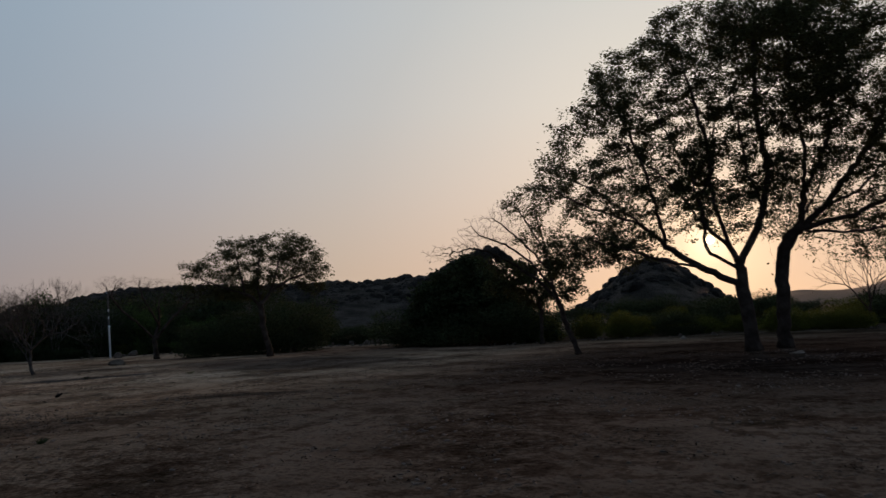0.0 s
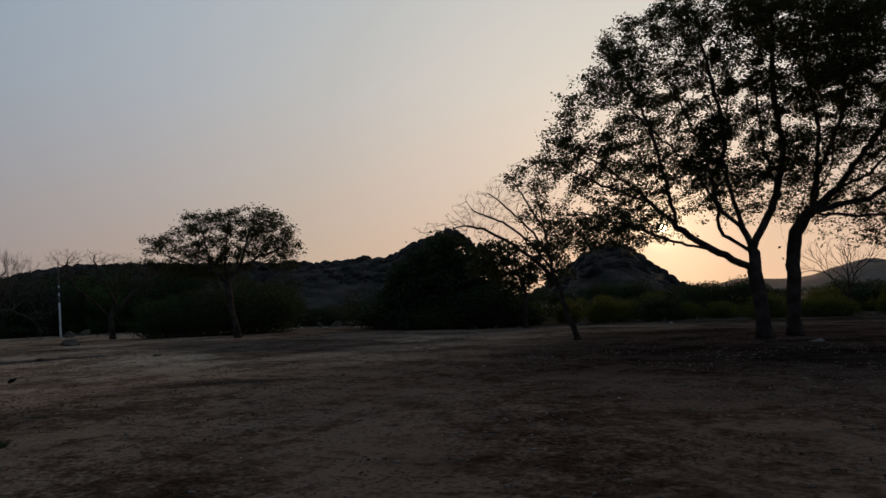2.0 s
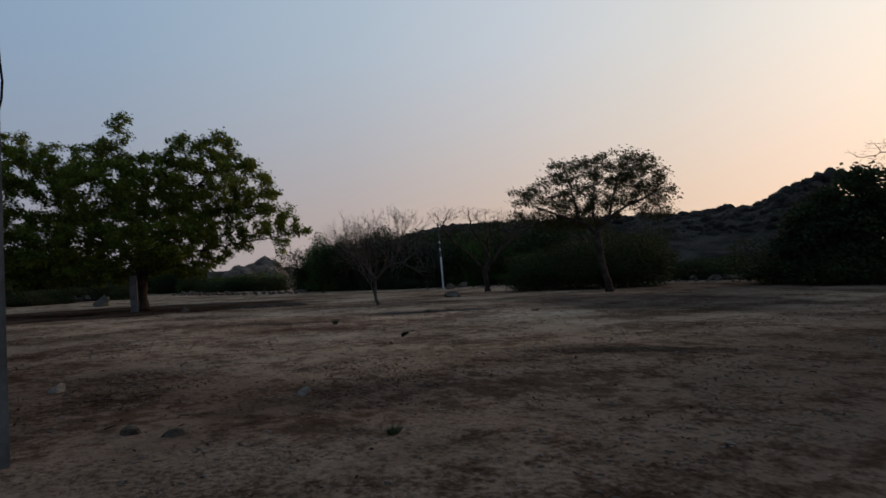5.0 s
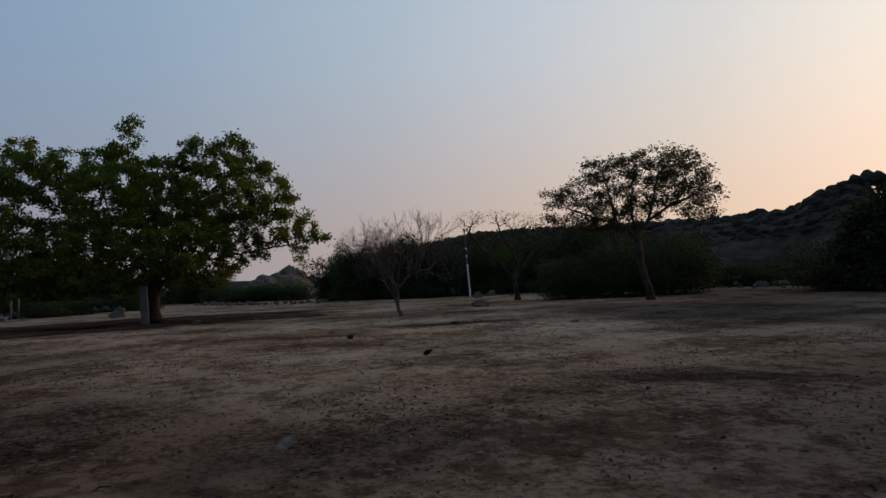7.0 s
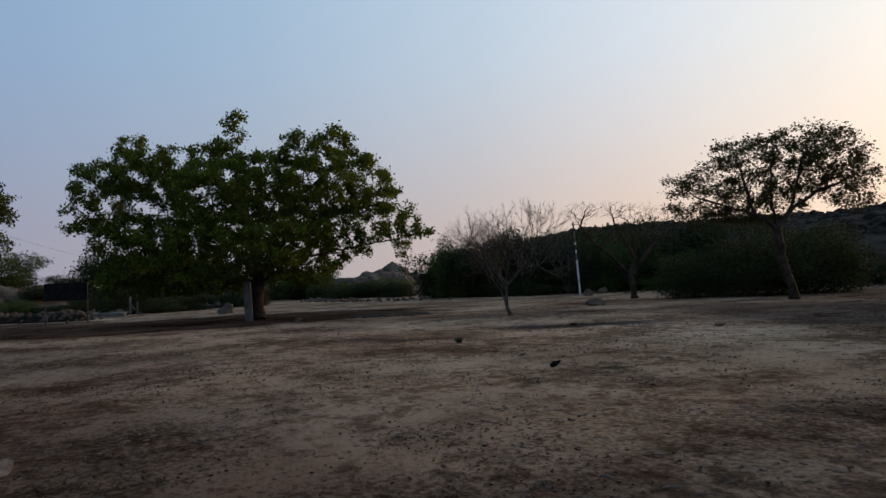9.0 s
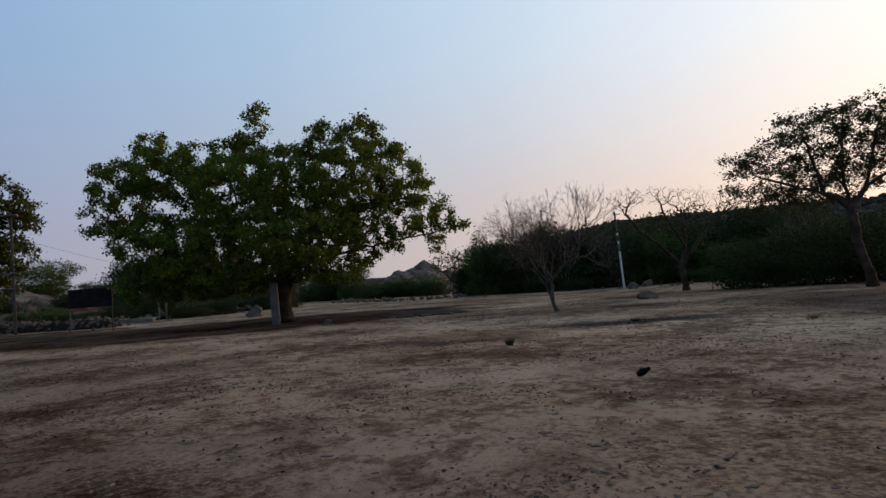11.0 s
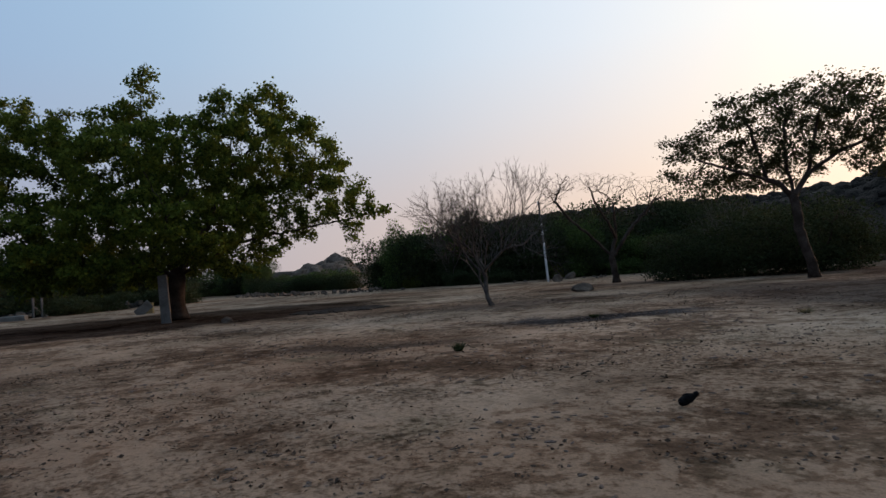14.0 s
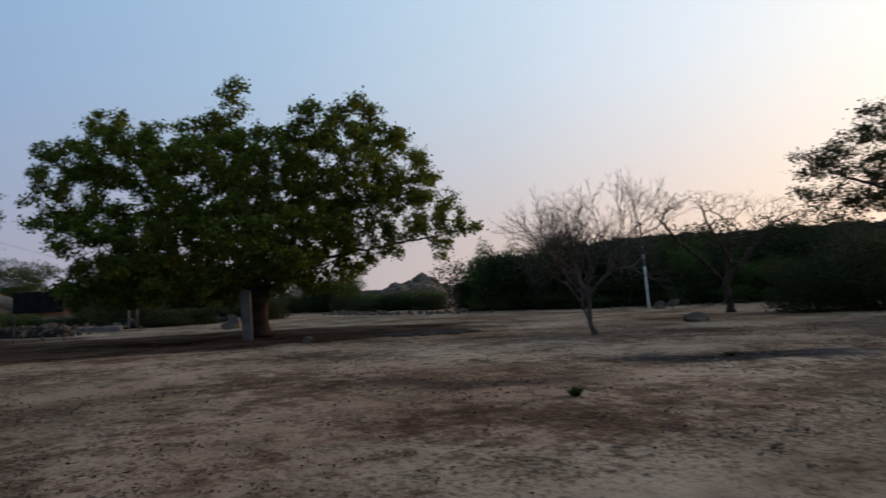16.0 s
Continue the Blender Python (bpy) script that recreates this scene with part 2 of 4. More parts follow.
M_POLE = rough_material("dark_pole", (0.04, 0.035, 0.031), (0.075, 0.066, 0.058), (0.11, 0.098, 0.088), 1.5, 0.4, 0.01)
M_STEEL = rough_material("rusty_steel", (0.05, 0.045, 0.042), (0.09, 0.08, 0.075), (0.13, 0.11, 0.1), 3.0, 0.3, 0.005, 0.6)
M_BLUE = rough_material("blue_enamel", (0.10, 0.28, 0.46), (0.14, 0.38, 0.6), (0.2, 0.45, 0.66), 1.5, 0.1, 0.003, 0.4)
M_CHAR = rough_material("charred_wood", (0.006, 0.006, 0.006), (0.012, 0.011, 0.011), (0.03, 0.028, 0.026), 9.0, 0.8, 0.02)
M_DIRT = rough_material("loose_earth", (0.1, 0.07, 0.055), (0.17, 0.12, 0.095), (0.22, 0.165, 0.13), 1.5, 0.8, 0.04)
M_DUNG = rough_material("dry_litter", (0.02, 0.016, 0.013), (0.045, 0.034, 0.027), (0.08, 0.06, 0.048), 12.0, 0.5, 0.01)
M_STRAW = leaf_material("dry_grass", (0.10, 0.08, 0.04), (0.22, 0.18, 0.1), 0.3)
M_YELLOW = rough_material("ochre_paint", (0.17, 0.115, 0.05), (0.25, 0.17, 0.075), (0.31, 0.225, 0.12), 2.0, 0.3, 0.01)


# ---- shapes ----
def mesh_from(name, verts, faces, mat, smooth=False):
    me = bpy.data.meshes.new(name)
    me.from_pydata([tuple(v) for v in verts], [], faces)
    me.materials.append(mat)
    if smooth:
        me.polygons.foreach_set("use_smooth", [True] * len(me.polygons))
    me.update()
    return me


def part(name, data, parent=None, label="", at=None):
    """Links a mesh as one object, under its thing where one is given."""
    ob = new(name, data)
    if parent:
        ob.parent = parent
    if at:
        ob.matrix_basis = at
    if label:
        ob["label"] = label
    return ob


def box_mesh(name, sx, sy, sz, mat, bevel=0.01, rough=0.0, seed=1, cuts=0):
    """A bevelled block standing on z = 0, with uneven faces where rough is given."""
    bm = bmesh.new()
    bmesh.ops.create_cube(bm, size=1.0, matrix=Matrix.Translation((0, 0, sz / 2)) @ Matrix.Diagonal((sx, sy, sz, 1)))
    if cuts:
        bmesh.ops.subdivide_edges(bm, edges=bm.edges[:], cuts=cuts, use_grid_fill=True)
    if bevel:
        bmesh.ops.bevel(bm, geom=[e for e in bm.edges if e.calc_face_angle(0) > 0.5], offset=bevel, segments=2, affect="EDGES", profile=0.6)
    if rough:
        for v in bm.verts:
            v.co += noise.noise_vector(v.co * 3.1 + Vector((seed * 7.3, seed, 0))) * rough
    me = bpy.data.meshes.new(name)
    bm.to_mesh(me)
    bm.free()
    me.materials.append(mat)
    return me


def rock_data(seed, sx, sy, sz, cut=0.55, sub=2):
    """Vertices and faces of one angular boulder resting on z = 0."""
    bm = bmesh.new()
    bmesh.ops.create_icosphere(bm, subdivisions=sub, radius=1.0)
    rng = random.Random(seed)
    planes = [Vector((rng.gauss(0, 1), rng.gauss(0, 1), rng.gauss(0, 0.8))).normalized() for _ in range(9)]
    for v in bm.verts:
        for p in planes:
            d = v.co.dot(p) - cut
            if d > 0:
                v.co -= p * d * 0.9
        v.co *= 1 + 0.09 * noise.noise(v.co * 2.2 + Vector((seed * 3.7, 0, 0)))
        v.co = Vector((v.co.x * sx, v.co.y * sy, max(v.co.z, -0.45) * sz + 0.4 * sz))
    vs, fs = [v.co.copy() for v in bm.verts], [[v.index for v in f.verts] for f in bm.faces]
    bm.free()
    return vs, fs


def tube(points, radii, sides, verts, faces, cap=True):
    """Adds a tapered tube along points to the lists."""
    base, n = len(verts), len(points)
    ref = Vector((0.31, 0.84, 0.2))
    for i in range(n):
        d = (points[min(i + 1, n - 1)] - points[max(i - 1, 0)])
        d = d.normalized() if d.length > 1e-6 else Vector((0, 0, 1))
        a = d.cross(ref)
        if a.length < 1e-3:
            a = d.cross(Vector((1, 0, 0)))
        a.normalize()
        c = d.cross(a)
        for k in range(sides):
            w = 2 * math.pi * k / sides
            verts.append(points[i] + (a * math.cos(w) + c * math.sin(w)) * radii[i])
    for i in range(n - 1):
        for k in range(sides):
            k2 = (k + 1) % sides
            faces.append((base + i * sides + k, base + i * sides + k2, base + (i + 1) * sides + k2, base + (i + 1) * sides + k))
    if cap:
        faces.append(tuple(base + (n - 1) * sides + k for k in range(sides)))
        faces.append(tuple(base + k for k in reversed(range(sides))))


# ---- trees: limbs grow towards points spread through the crown ----
def crown_points(lobes, count, rng, shell=0.45):
    """Points in ellipsoids (x, y, z, rx, ry, rz), thicker towards their skins."""
    size = np.array([l[3] * l[4] * l[5] for l in lobes]) ** 0.8
    pick = rng.choice(len(lobes), count, p=size / size.sum())
    v = rng.normal(size=(count, 3))
    v /= np.linalg.norm(v, axis=1)[:, None]
    v *= (shell + (1 - shell) * rng.random(count) ** 0.5)[:, None]
    L = np.array(lobes, float)
    return L[pick, :3] + v * L[pick, 3:]


def densify(points, step):
    out = []
    for a, b in zip(points[:-1], points[1:]):
        a, b = np.array(a, float), np.array(b, float)
        k = max(1, int(np.linalg.norm(b - a) / step))
        out += [a + (b - a) * i / k for i in range(k)]
    return out + [np.array(points[-1], float)]


def skeleton_of(limbs, goals, step, rng, wander=0.22, droop=0.0, kill=1.6, rounds=140):
    """Grows a branching skeleton from given main limbs towards the goals. Returns points and parents."""
    P, par = [], []
    for limb in limbs:
        pts = densify(limb, step)
        last = -1
        if P:
            last = int(np.argmin(np.linalg.norm(np.array(P) - pts[0], axis=1)))
            pts = pts[1:]
        for i, p in enumerate(pts):
            P.append(p + (rng.normal(size=3) * step * 0.10 if i else 0))
            par.append(last)
            last = len(P) - 1
    nodes = np.array(P)
    near = np.full(len(goals), 1e9)
    who = np.zeros(len(goals), int)
    start = 0
    for _ in range(rounds):
        fresh = nodes[start:]
        if len(fresh) and len(goals):
            d = np.linalg.norm(goals[:, None, :] - fresh[None, :, :], axis=2)
            j = d.argmin(1)
            dm = d[np.arange(len(goals)), j]
            better = dm < near
            near[better], who[better] = dm[better], j[better] + start
        keep = near > step * kill
        goals, near, who = goals[keep], near[keep], who[keep]
        if not len(goals):
            break
        dirs = np.zeros((len(nodes), 3))
        u = goals - nodes[who]
        np.add.at(dirs, who, u / np.linalg.norm(u, axis=1)[:, None])
        act = np.unique(who)
        dv = dirs[act]
        dv /= np.linalg.norm(dv, axis=1)[:, None] + 1e-9
        dv += rng.normal(size=dv.shape) * wander
        dv[:, 2] -= droop
        dv /= np.linalg.norm(dv, axis=1)[:, None] + 1e-9
        cand = nodes[act] + dv * step
        start = len(nodes)
        nodes = np.vstack([nodes, cand])
        par += [int(a) for a in act]
    return nodes, par


def limb_radii(par, trunk, tip):
    """Pipe-model radii, from the tips down to the given trunk radius."""
    n = len(par)
    kids = np.zeros(n, int)
    for p in par:
        if p >= 0:
            kids[p] += 1
    tips = max(1, int((kids == 0).sum()))
    e = max(1.6, math.log(tips) / math.log(trunk / tip))
    a = np.where(kids == 0, tip ** e, 0.0)
    for i in range(n - 1, 0, -1):
        if par[i] >= 0:
            a[par[i]] += a[i]
    return a ** (1 / e), kids


def limb_mesh(name, nodes, par, rad, mat, least=0.0, most=9.0):
    n = len(par)
    best = [-1] * n
    for i in range(n):
        p = par[i]
        if p >= 0 and (best[p] < 0 or rad[i] > rad[best[p]]):
            best[p] = i
    verts, faces = [], []
    for i in range(n):
        p = par[i]
        if p >= 0 and best[p] == i:
            continue
        chain = [i]
        while best[chain[-1]] >= 0:
            chain.append(best[chain[-1]])
        pts = [Vector(nodes[k]) for k in chain]
        rr = [rad[k] for k in chain]
        if p >= 0:
            pts.insert(0, Vector(nodes[p]))
            rr.insert(0, min(rad[p], rr[0] * 1.15))
        if len(pts) < 2 or not least <= max(rr) < most:
            continue
        if p < 0:
            rr[0] *= 1.45
            if len(rr) > 2:
                rr[1] *= 1.12
        sides = 10 if max(rr) > 0.12 else 6 if max(rr) > 0.04 else 3
        tube(pts, rr, sides, verts, faces, cap=max(rr) > 0.04)
    return mesh_from(name, verts, faces, mat, True)


def add_wood(root, nodes, par, rad, bark):
    """Trunk, limbs and fine branches as parts of a tree."""
    big = 0.4 * rad[0]
    stem = part("trunk", limb_mesh("trunk", nodes, par, rad, bark, big), root)
    tagged(part("limbwork", limb_mesh("limbwork", nodes, par, rad, bark, 0.12 * rad[0], big), stem), kind="stuff")
    tagged(part("twig_network", limb_mesh("twig_network", nodes, par, rad, bark, 0.0, 0.12 * rad[0]), stem), kind="stuff")


def leaf_mesh(name, spots, size, rng, mat, droop=0.3, slim=0.45, level=1.0):
    """Folded leaves at the given spots, two triangles each; a small level lays them flat."""
    n = len(spots)
    ax = rng.normal(size=(n, 3)) * (1, 1, level)
    ax[:, 2] -= droop
    ax /= np.linalg.norm(ax, axis=1)[:, None]
    sd = np.cross(ax, rng.normal(size=(n, 3)) * (level, level, 1))
    sd /= np.linalg.norm(sd, axis=1)[:, None] + 1e-9
    up = np.cross(ax, sd)
    s = size * (0.6 + 0.8 * rng.random(n))[:, None]
    V = np.empty((n, 4, 3))
    V[:, 0] = spots
    V[:, 1] = spots + ax * s * 0.55 + sd * s * slim + up * s * 0.12
    V[:, 2] = spots + ax * s
    V[:, 3] = spots + ax * s * 0.55 - sd * s * slim + up * s * 0.12
    F = np.arange(n * 4).reshape(n, 4)
    faces = np.concatenate([F[:, [0, 1, 2]], F[:, [0, 2, 3]]])
    me = bpy.data.meshes.new(name)
    me.vertices.add(n * 4)
    me.vertices.foreach_set("co", V.ravel())
    me.loops.add(len(faces) * 3)
    me.loops.foreach_set("vertex_index", faces.ravel().astype(np.int32))
    me.polygons.add(len(faces))
    me.polygons.foreach_set("loop_start", np.arange(0, len(faces) * 3, 3, dtype=np.int32))
    me.materials.append(mat)
    me.update()
    me.validate()
    return me


def tree(name, at, turn, limbs, lobes, label, category="tree", goals=900, step=0.35, trunk=0.3, tip=0.008, leaves=0, leaf=0.14,
         spread=0.3, bark=None, foliage=None, seed=1, wander=0.22, droop=0.0, shell=0.45, slim=0.45, kill=1.6, thin=0.02, group="", open_below=0.0, bunch=9, flat=0.45, level=0.6):
    rng = np.random.default_rng(seed)
    nodes, par = skeleton_of(limbs, crown_points(lobes, goals, rng, shell), step, rng, wander, droop, kill)
    rad, kids = limb_radii(par, trunk, tip)
    root = tagged(new(name), label, category, group)
    root.matrix_basis = pose(*at, 0, 0, turn)
    add_wood(root, nodes, par, rad, bark or M_BARK)
    if leaves:
        fine = np.where(rad < thin)[0]
        share = np.where(np.abs(nodes[fine, 0]) > 3.6, 0.9, np.clip((nodes[fine, 2] - open_below * 0.62) / (open_below * 0.38), 0.13, 1.0)) if open_below else np.ones(len(fine))
        # sprays of leaves: each bunch lies as a tilted, flattened tuft at the end of a twig
        m = leaves // bunch
        heart = nodes[rng.choice(fine, m, p=share / share.sum())] + rng.uniform(-0.8, 0.8, size=(m, 3)) * spread
        reach = np.clip(rng.normal(size=(m, bunch, 3)), -1.7, 1.7) * spread * (1, 1, flat) * (0.6 + 0.8 * rng.random((m, 1, 1)))
        reach[:, :, 2] += np.einsum("mbk,mk->mb", reach[:, :, :2], rng.normal(size=(m, 2)) * 0.35)
        spots = (heart[:, None, :] + reach).reshape(-1, 3)
        part("crown", leaf_mesh("crown", spots, leaf, rng, foliage or M_LEAF, slim=slim, level=level), root)
    return root


def sprout(rng, stems, ratio=0.72, depth=6, fork=0.5, wobble=0.1, lift=0.1, side=0.5, ceiling=99.0, step=0.22):
    """Stems that fork again and again: (start, direction, length) each. Returns points and parents."""
    P, par = [], []
    queue = []
    for start, way_out, length, at_node in stems:
        queue.append((np.array(start, float), np.array(way_out, float), length, 0, at_node))
    while queue:
        p, d, length, level, last = queue.pop(0)
        d = d / np.linalg.norm(d)
        if last < 0:
            P.append(p)
            par.append(-1)
            last = len(P) - 1
        elif level == 0:
            last = int(np.argmin(np.linalg.norm(np.array(P) - p, axis=1)))
            p = P[last]
        n = max(2, int(length / step))
        for i in range(n):
            d = d + rng.normal(size=3) * wobble
            d[2] += lift * (0.4 if level < 1 else 1)
            if p[2] > ceiling:
                d[2] *= 0.25
            d = d / np.linalg.norm(d)
            p = p + d * length / n
            P.append(p)
            par.append(last)
            last = len(P) - 1
            if level >= 1 and level < depth and rng.random() < side / n and i < n - 1:
                queue.append((p, d + rng.normal(size=3) * fork * 1.4, length * ratio * 0.8, level + 1, last))
        if level < depth:
            axis = np.cross(d, rng.normal(size=3))
            axis /= np.linalg.norm(axis)
            for sgn in (-1, 1):
                a = fork * rng.uniform(0.5, 1.25) * sgn
                queue.append((p, d * math.cos(a) + axis * math.sin(a), length * ratio * rng.uniform(0.8, 1.2), level + 1, last))
    return np.array(P), par


def bare_branches(name, at, turn, stems, label, trunk, tip, bark, seed, **kw):
    rng = np.random.default_rng(seed)
    nodes, par = sprout(rng, stems, **kw)
    rad, kids = limb_radii(par, trunk, tip)
    root = tagged(new(name), label, "tree")
    root.matrix_basis = pose(*at, 0, 0, turn)
    add_wood(root, nodes, par, rad, bark)
    return root


def scaled(k, rows, lean=0.0):
    return [tuple(k * (v + lean * r[2] if i == 0 else v) for i, v in enumerate(r)) for r in rows]


# ---- the visible sun ----
def sun_disc():
    bm = bmesh.new()
    bmesh.ops.create_icosphere(bm, subdivisions=3, radius=3200 * math.tan(radians(0.3)))
    me = bpy.data.meshes.new("setting_sun")
    bm.to_mesh(me)
    bm.free()
    m = bpy.data.materials.new("sun_glow")
    m.use_nodes = True
    e = m.node_tree.nodes.new("ShaderNodeEmission")
    e.inputs[0].default_value, e.inputs[1].default_value = (1.0, 0.72, 0.42, 1), 5.0
    m.node_tree.links.new(e.outputs[0], m.node_tree.nodes["Material Output"].inputs[0])
    me.materials.append(m)
    ob = tagged(part("backdrop_sun", me), "glowing orange disc of the setting sun", "sun", "", "structure")
    ob.location = sun_way * 3200
    ob.visible_shadow = False


sun_disc()


# ---- ground ----
def ground_height(x, y):
    far = min(1.0, max(0.0, (math.hypot(x + 20, y - 15) - 25) / 60))
    return 0.035 * noise.noise(Vector((x * 0.35, y * 0.35, 0))) + 0.10 * far * noise.noise(Vector((x * 0.07, y * 0.07, 3)))


def build_ground():
    n = 181
    k = [math.sinh(7.0 * (i / (n - 1) * 2 - 1)) / math.sinh(7.0) * 4500 for i in range(n)]
    verts = [(x - 22, y + 14, ground_height(x - 22, y + 14) if abs(x) < 150 and abs(y) < 150 else 0) for y in k for x in k]
    faces = [(j * n + i, j * n + i + 1, (j + 1) * n + i + 1, (j + 1) * n + i) for j in range(n - 1) for i in range(n - 1)]
    tagged(part("ground", mesh_from("ground", verts, faces, M_GROUND, True)), "bare trodden reddish-brown earth, dark litter and tree shade painted in", "ground", "", "structure")


build_ground()


# ---- hills ----
def hill(name, label, az0, az1, r0, r1, ridge, mat, rough=0.12, na=160, nr=26, grain=0.06):
    """A rocky rise between two azimuths; ridge(az) is its crest's height."""
    verts, faces = [], []
    for j in range(nr):
        q = j / (nr - 1)
        r = r0 + (r1 - r0) * q
        lift = math.sin(math.pi * min(1, q * 0.85 + 0.0)) ** 0.8 if q > 0 else 0
        for i in range(na):
            az = az0 + (az1 - az0) * i / (na - 1)
            x, y = -r * math.sin(radians(az)), r * math.cos(radians(az))
            h = max(0, ridge(az)) * lift
            h += h * rough * noise.turbulence(Vector((x * grain, y * grain, 5)), 4, True) - h * rough * 0.6
            verts.append((x, y, h - 0.5))
    for j in range(nr - 1):
        for i in range(na - 1):
            faces.append((j * na + i + 1, j * na + i, (j + 1) * na + i, (j + 1) * na + i + 1))
    return tagged(part(name, mesh_from(name, verts, faces, mat)), label, "hill", "", "structure")


def bell(x, c, w):
    return math.exp(-((x - c) / w) ** 2)


def step01(x, a, b):
    q = min(1, max(0, (x - a) / (b - a)))
    return q * q * (3 - 2 * q)


def main_ridge(az):
    return 34 * step01(az, 19, 27) * (1 - 0.75 * step01(az, 52, 66)) + 16 * bell(az, 24.7, 1.5) + 11 * bell(az, 26.8, 2.2) + 2.5 * bell(az, 31.4, 0.4)


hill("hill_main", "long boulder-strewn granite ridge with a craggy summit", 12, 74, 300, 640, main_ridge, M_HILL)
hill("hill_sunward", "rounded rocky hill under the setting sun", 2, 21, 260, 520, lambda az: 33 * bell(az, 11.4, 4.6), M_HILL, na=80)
# paler granite than the near hills: distance haze put into the colour
hill("hill_far", "low far hills with haze painted as paler rock", -40, 10, 1300, 2200, lambda az: 62 * bell(az, -7, 4) + 40 * bell(az, -22, 9) + 34 * bell(az, 1, 4), M_ROCK, na=90, grain=0.012)
hill("hill_left", "low granite outcrop with bare orange rock", 84, 112, 110, 190, lambda az: 5.6 * bell(az, 96, 8) + 3 * bell(az, 106, 5), M_ROCK_RED, rough=0.4, na=90, grain=0.08)
hill("hill_gap", "small granite knoll beyond the field", 62, 76, 130, 220, lambda az: 5.4 * bell(az, 68.4, 2.6), M_ROCK, rough=0.32, na=110, nr=44, grain=0.16)


# ---- trees ----
K = 0.0305
green_lobes = scaled(K, [
    (-280, 0, 275, 70, 100, 52), (-228, 20, 332, 60, 80, 40), (-325, 0, 205, 48, 70, 34), (-180, -20, 270, 80, 120, 60), (-120, 30, 305, 60, 90, 42),
    (-34, 0, 375, 32, 32, 42), (-30, 0, 385, 26, 26, 36), (-50, 0, 330, 42, 46, 42), (-36, 0, 350, 38, 38, 40), (15, -20, 285, 50, 90, 40), (48, 0, 298, 36, 60, 34), (-60, -40, 240, 90, 150, 70), (20, -60, 245, 70, 140, 55), (0, 90, 210, 150, 90, 75),
    (98, 20, 328, 58, 90, 50), (165, 0, 332, 55, 80, 42), (215, 0, 268, 60, 110, 50), (140, -40, 250, 90, 140, 65), (262, 0, 210, 55, 90, 45),
    (235, -30, 178, 60, 90, 30), (318, 0, 160, 38, 50, 24), (285, 0, 125, 20, 25, 30), (160, -50, 165, 60, 80, 34), (100, -80, 165, 80, 100, 40),
    (-205, -40, 155, 85, 120, 50), (-120, -100, 145, 90, 110, 48), (-205, -40, 98, 75, 100, 32), (-110, -110, 102, 80, 80, 26), (0, -140, 150, 90, 80, 45),
    (60, -120, 115, 70, 70, 28), (-150, 60, 110, 90, 80, 36), (60, 60, 160, 90, 80, 50),
    (50, -70, 98, 60, 70, 30), (125, -40, 108, 65, 80, 32), (190, 0, 118, 36, 60, 20), (-180, -60, 78, 100, 100, 30), (-60, -130, 82, 60, 60, 24), (-20, 60, 90, 70, 60, 34), (90, 50, 90, 70, 60, 32), (-120, 70, 75, 80, 60, 32)], 0.0)
green_limbs = [[(0, 0, 0), (-0.05, 0, 1.2), (0.1, 0, 2.1)], [(0.1, 0, 2.1), (-1.2, 0.3, 4.2), (-3.5, 0.5, 6.0), (-6.0, 0.3, 7.6), (-8.3, 0.2, 8.4)], [(0.1, 0, 2.1), (0.0, -0.8, 4.5), (-0.8, -0.5, 7.5), (-1.2, 0, 10.4), (-1.0, 0, 12.2)],
               [(0.1, 0, 2.1), (1.6, 0.4, 4.6), (2.8, 0.5, 7.4), (2.9, 0.4, 9.8)], [(0.1, 0, 2.1), (1.6, -0.2, 2.9), (3.2, -0.3, 3.6), (6.5, 0, 4.1), (9.3, 0.2, 4.6)], [(0.1, 0, 2.1), (-2.5, -1.8, 3.2), (-6, -2.5, 4.2)], [(0.1, 0, 2.1), (0.5, -3, 3.6), (1, -5, 4.6)],
               [(2.8, 0.5, 7.4), (4.6, 0.2, 8.8), (5.2, 0.1, 10.2)], [(-3.5, 0.5, 6.0), (-5.0, 0.6, 8.0), (-6.6, 0.6, 10.0)], [(-3.5, 0.5, 6.0), (-6.8, 0, 6.2), (-9.8, 0, 6.4)], [(1.6, 0.4, 4.6), (4.6, 0, 5.9), (7.6, 0, 6.6)], [(-2.5, -1.8, 3.2), (-5.5, -1.2, 2.9), (-7.6, -0.8, 2.8)]]
tree("green_tree", (-51.6, 13.5, 0), 66.5, green_limbs, green_lobes, "broad spreading leafy green tree with a short thick trunk", goals=3900, step=0.32, trunk=0.42, tip=0.006,
     leaves=172000, leaf=0.13, spread=0.15, seed=3, thin=0.022, bunch=8, flat=0.6, level=0.8)

K = 0.0228
sun_lobes = scaled(K, [
    (-395, 0, 285, 50, 60, 38), (-310, 20, 315, 80, 90, 45), (-265, -30, 425, 60, 80, 45), (-190, 20, 480, 110, 140, 85), (-120, 0, 575, 80, 110, 50),
    (0, -60, 470, 140, 170, 110), (-160, 40, 350, 120, 140, 65), (-310, 30, 185, 80, 90, 35), (-190, 60, 195, 90, 110, 40), (-20, 60, 330, 110, 150, 70), (20, 0, 610, 110, 120, 60),
    (-360, 0, 340, 40, 50, 30), (-330, 0, 400, 40, 60, 40), (-110, 30, 250, 90, 120, 50), (10, 40, 240, 80, 110, 50), (-250, 20, 260, 80, 90, 40), (-370, 30, 215, 50, 60, 28), (-255, 0, 190, 90, 90, 36), (-330, 0, 160, 50, 60, 22)], 0.09)
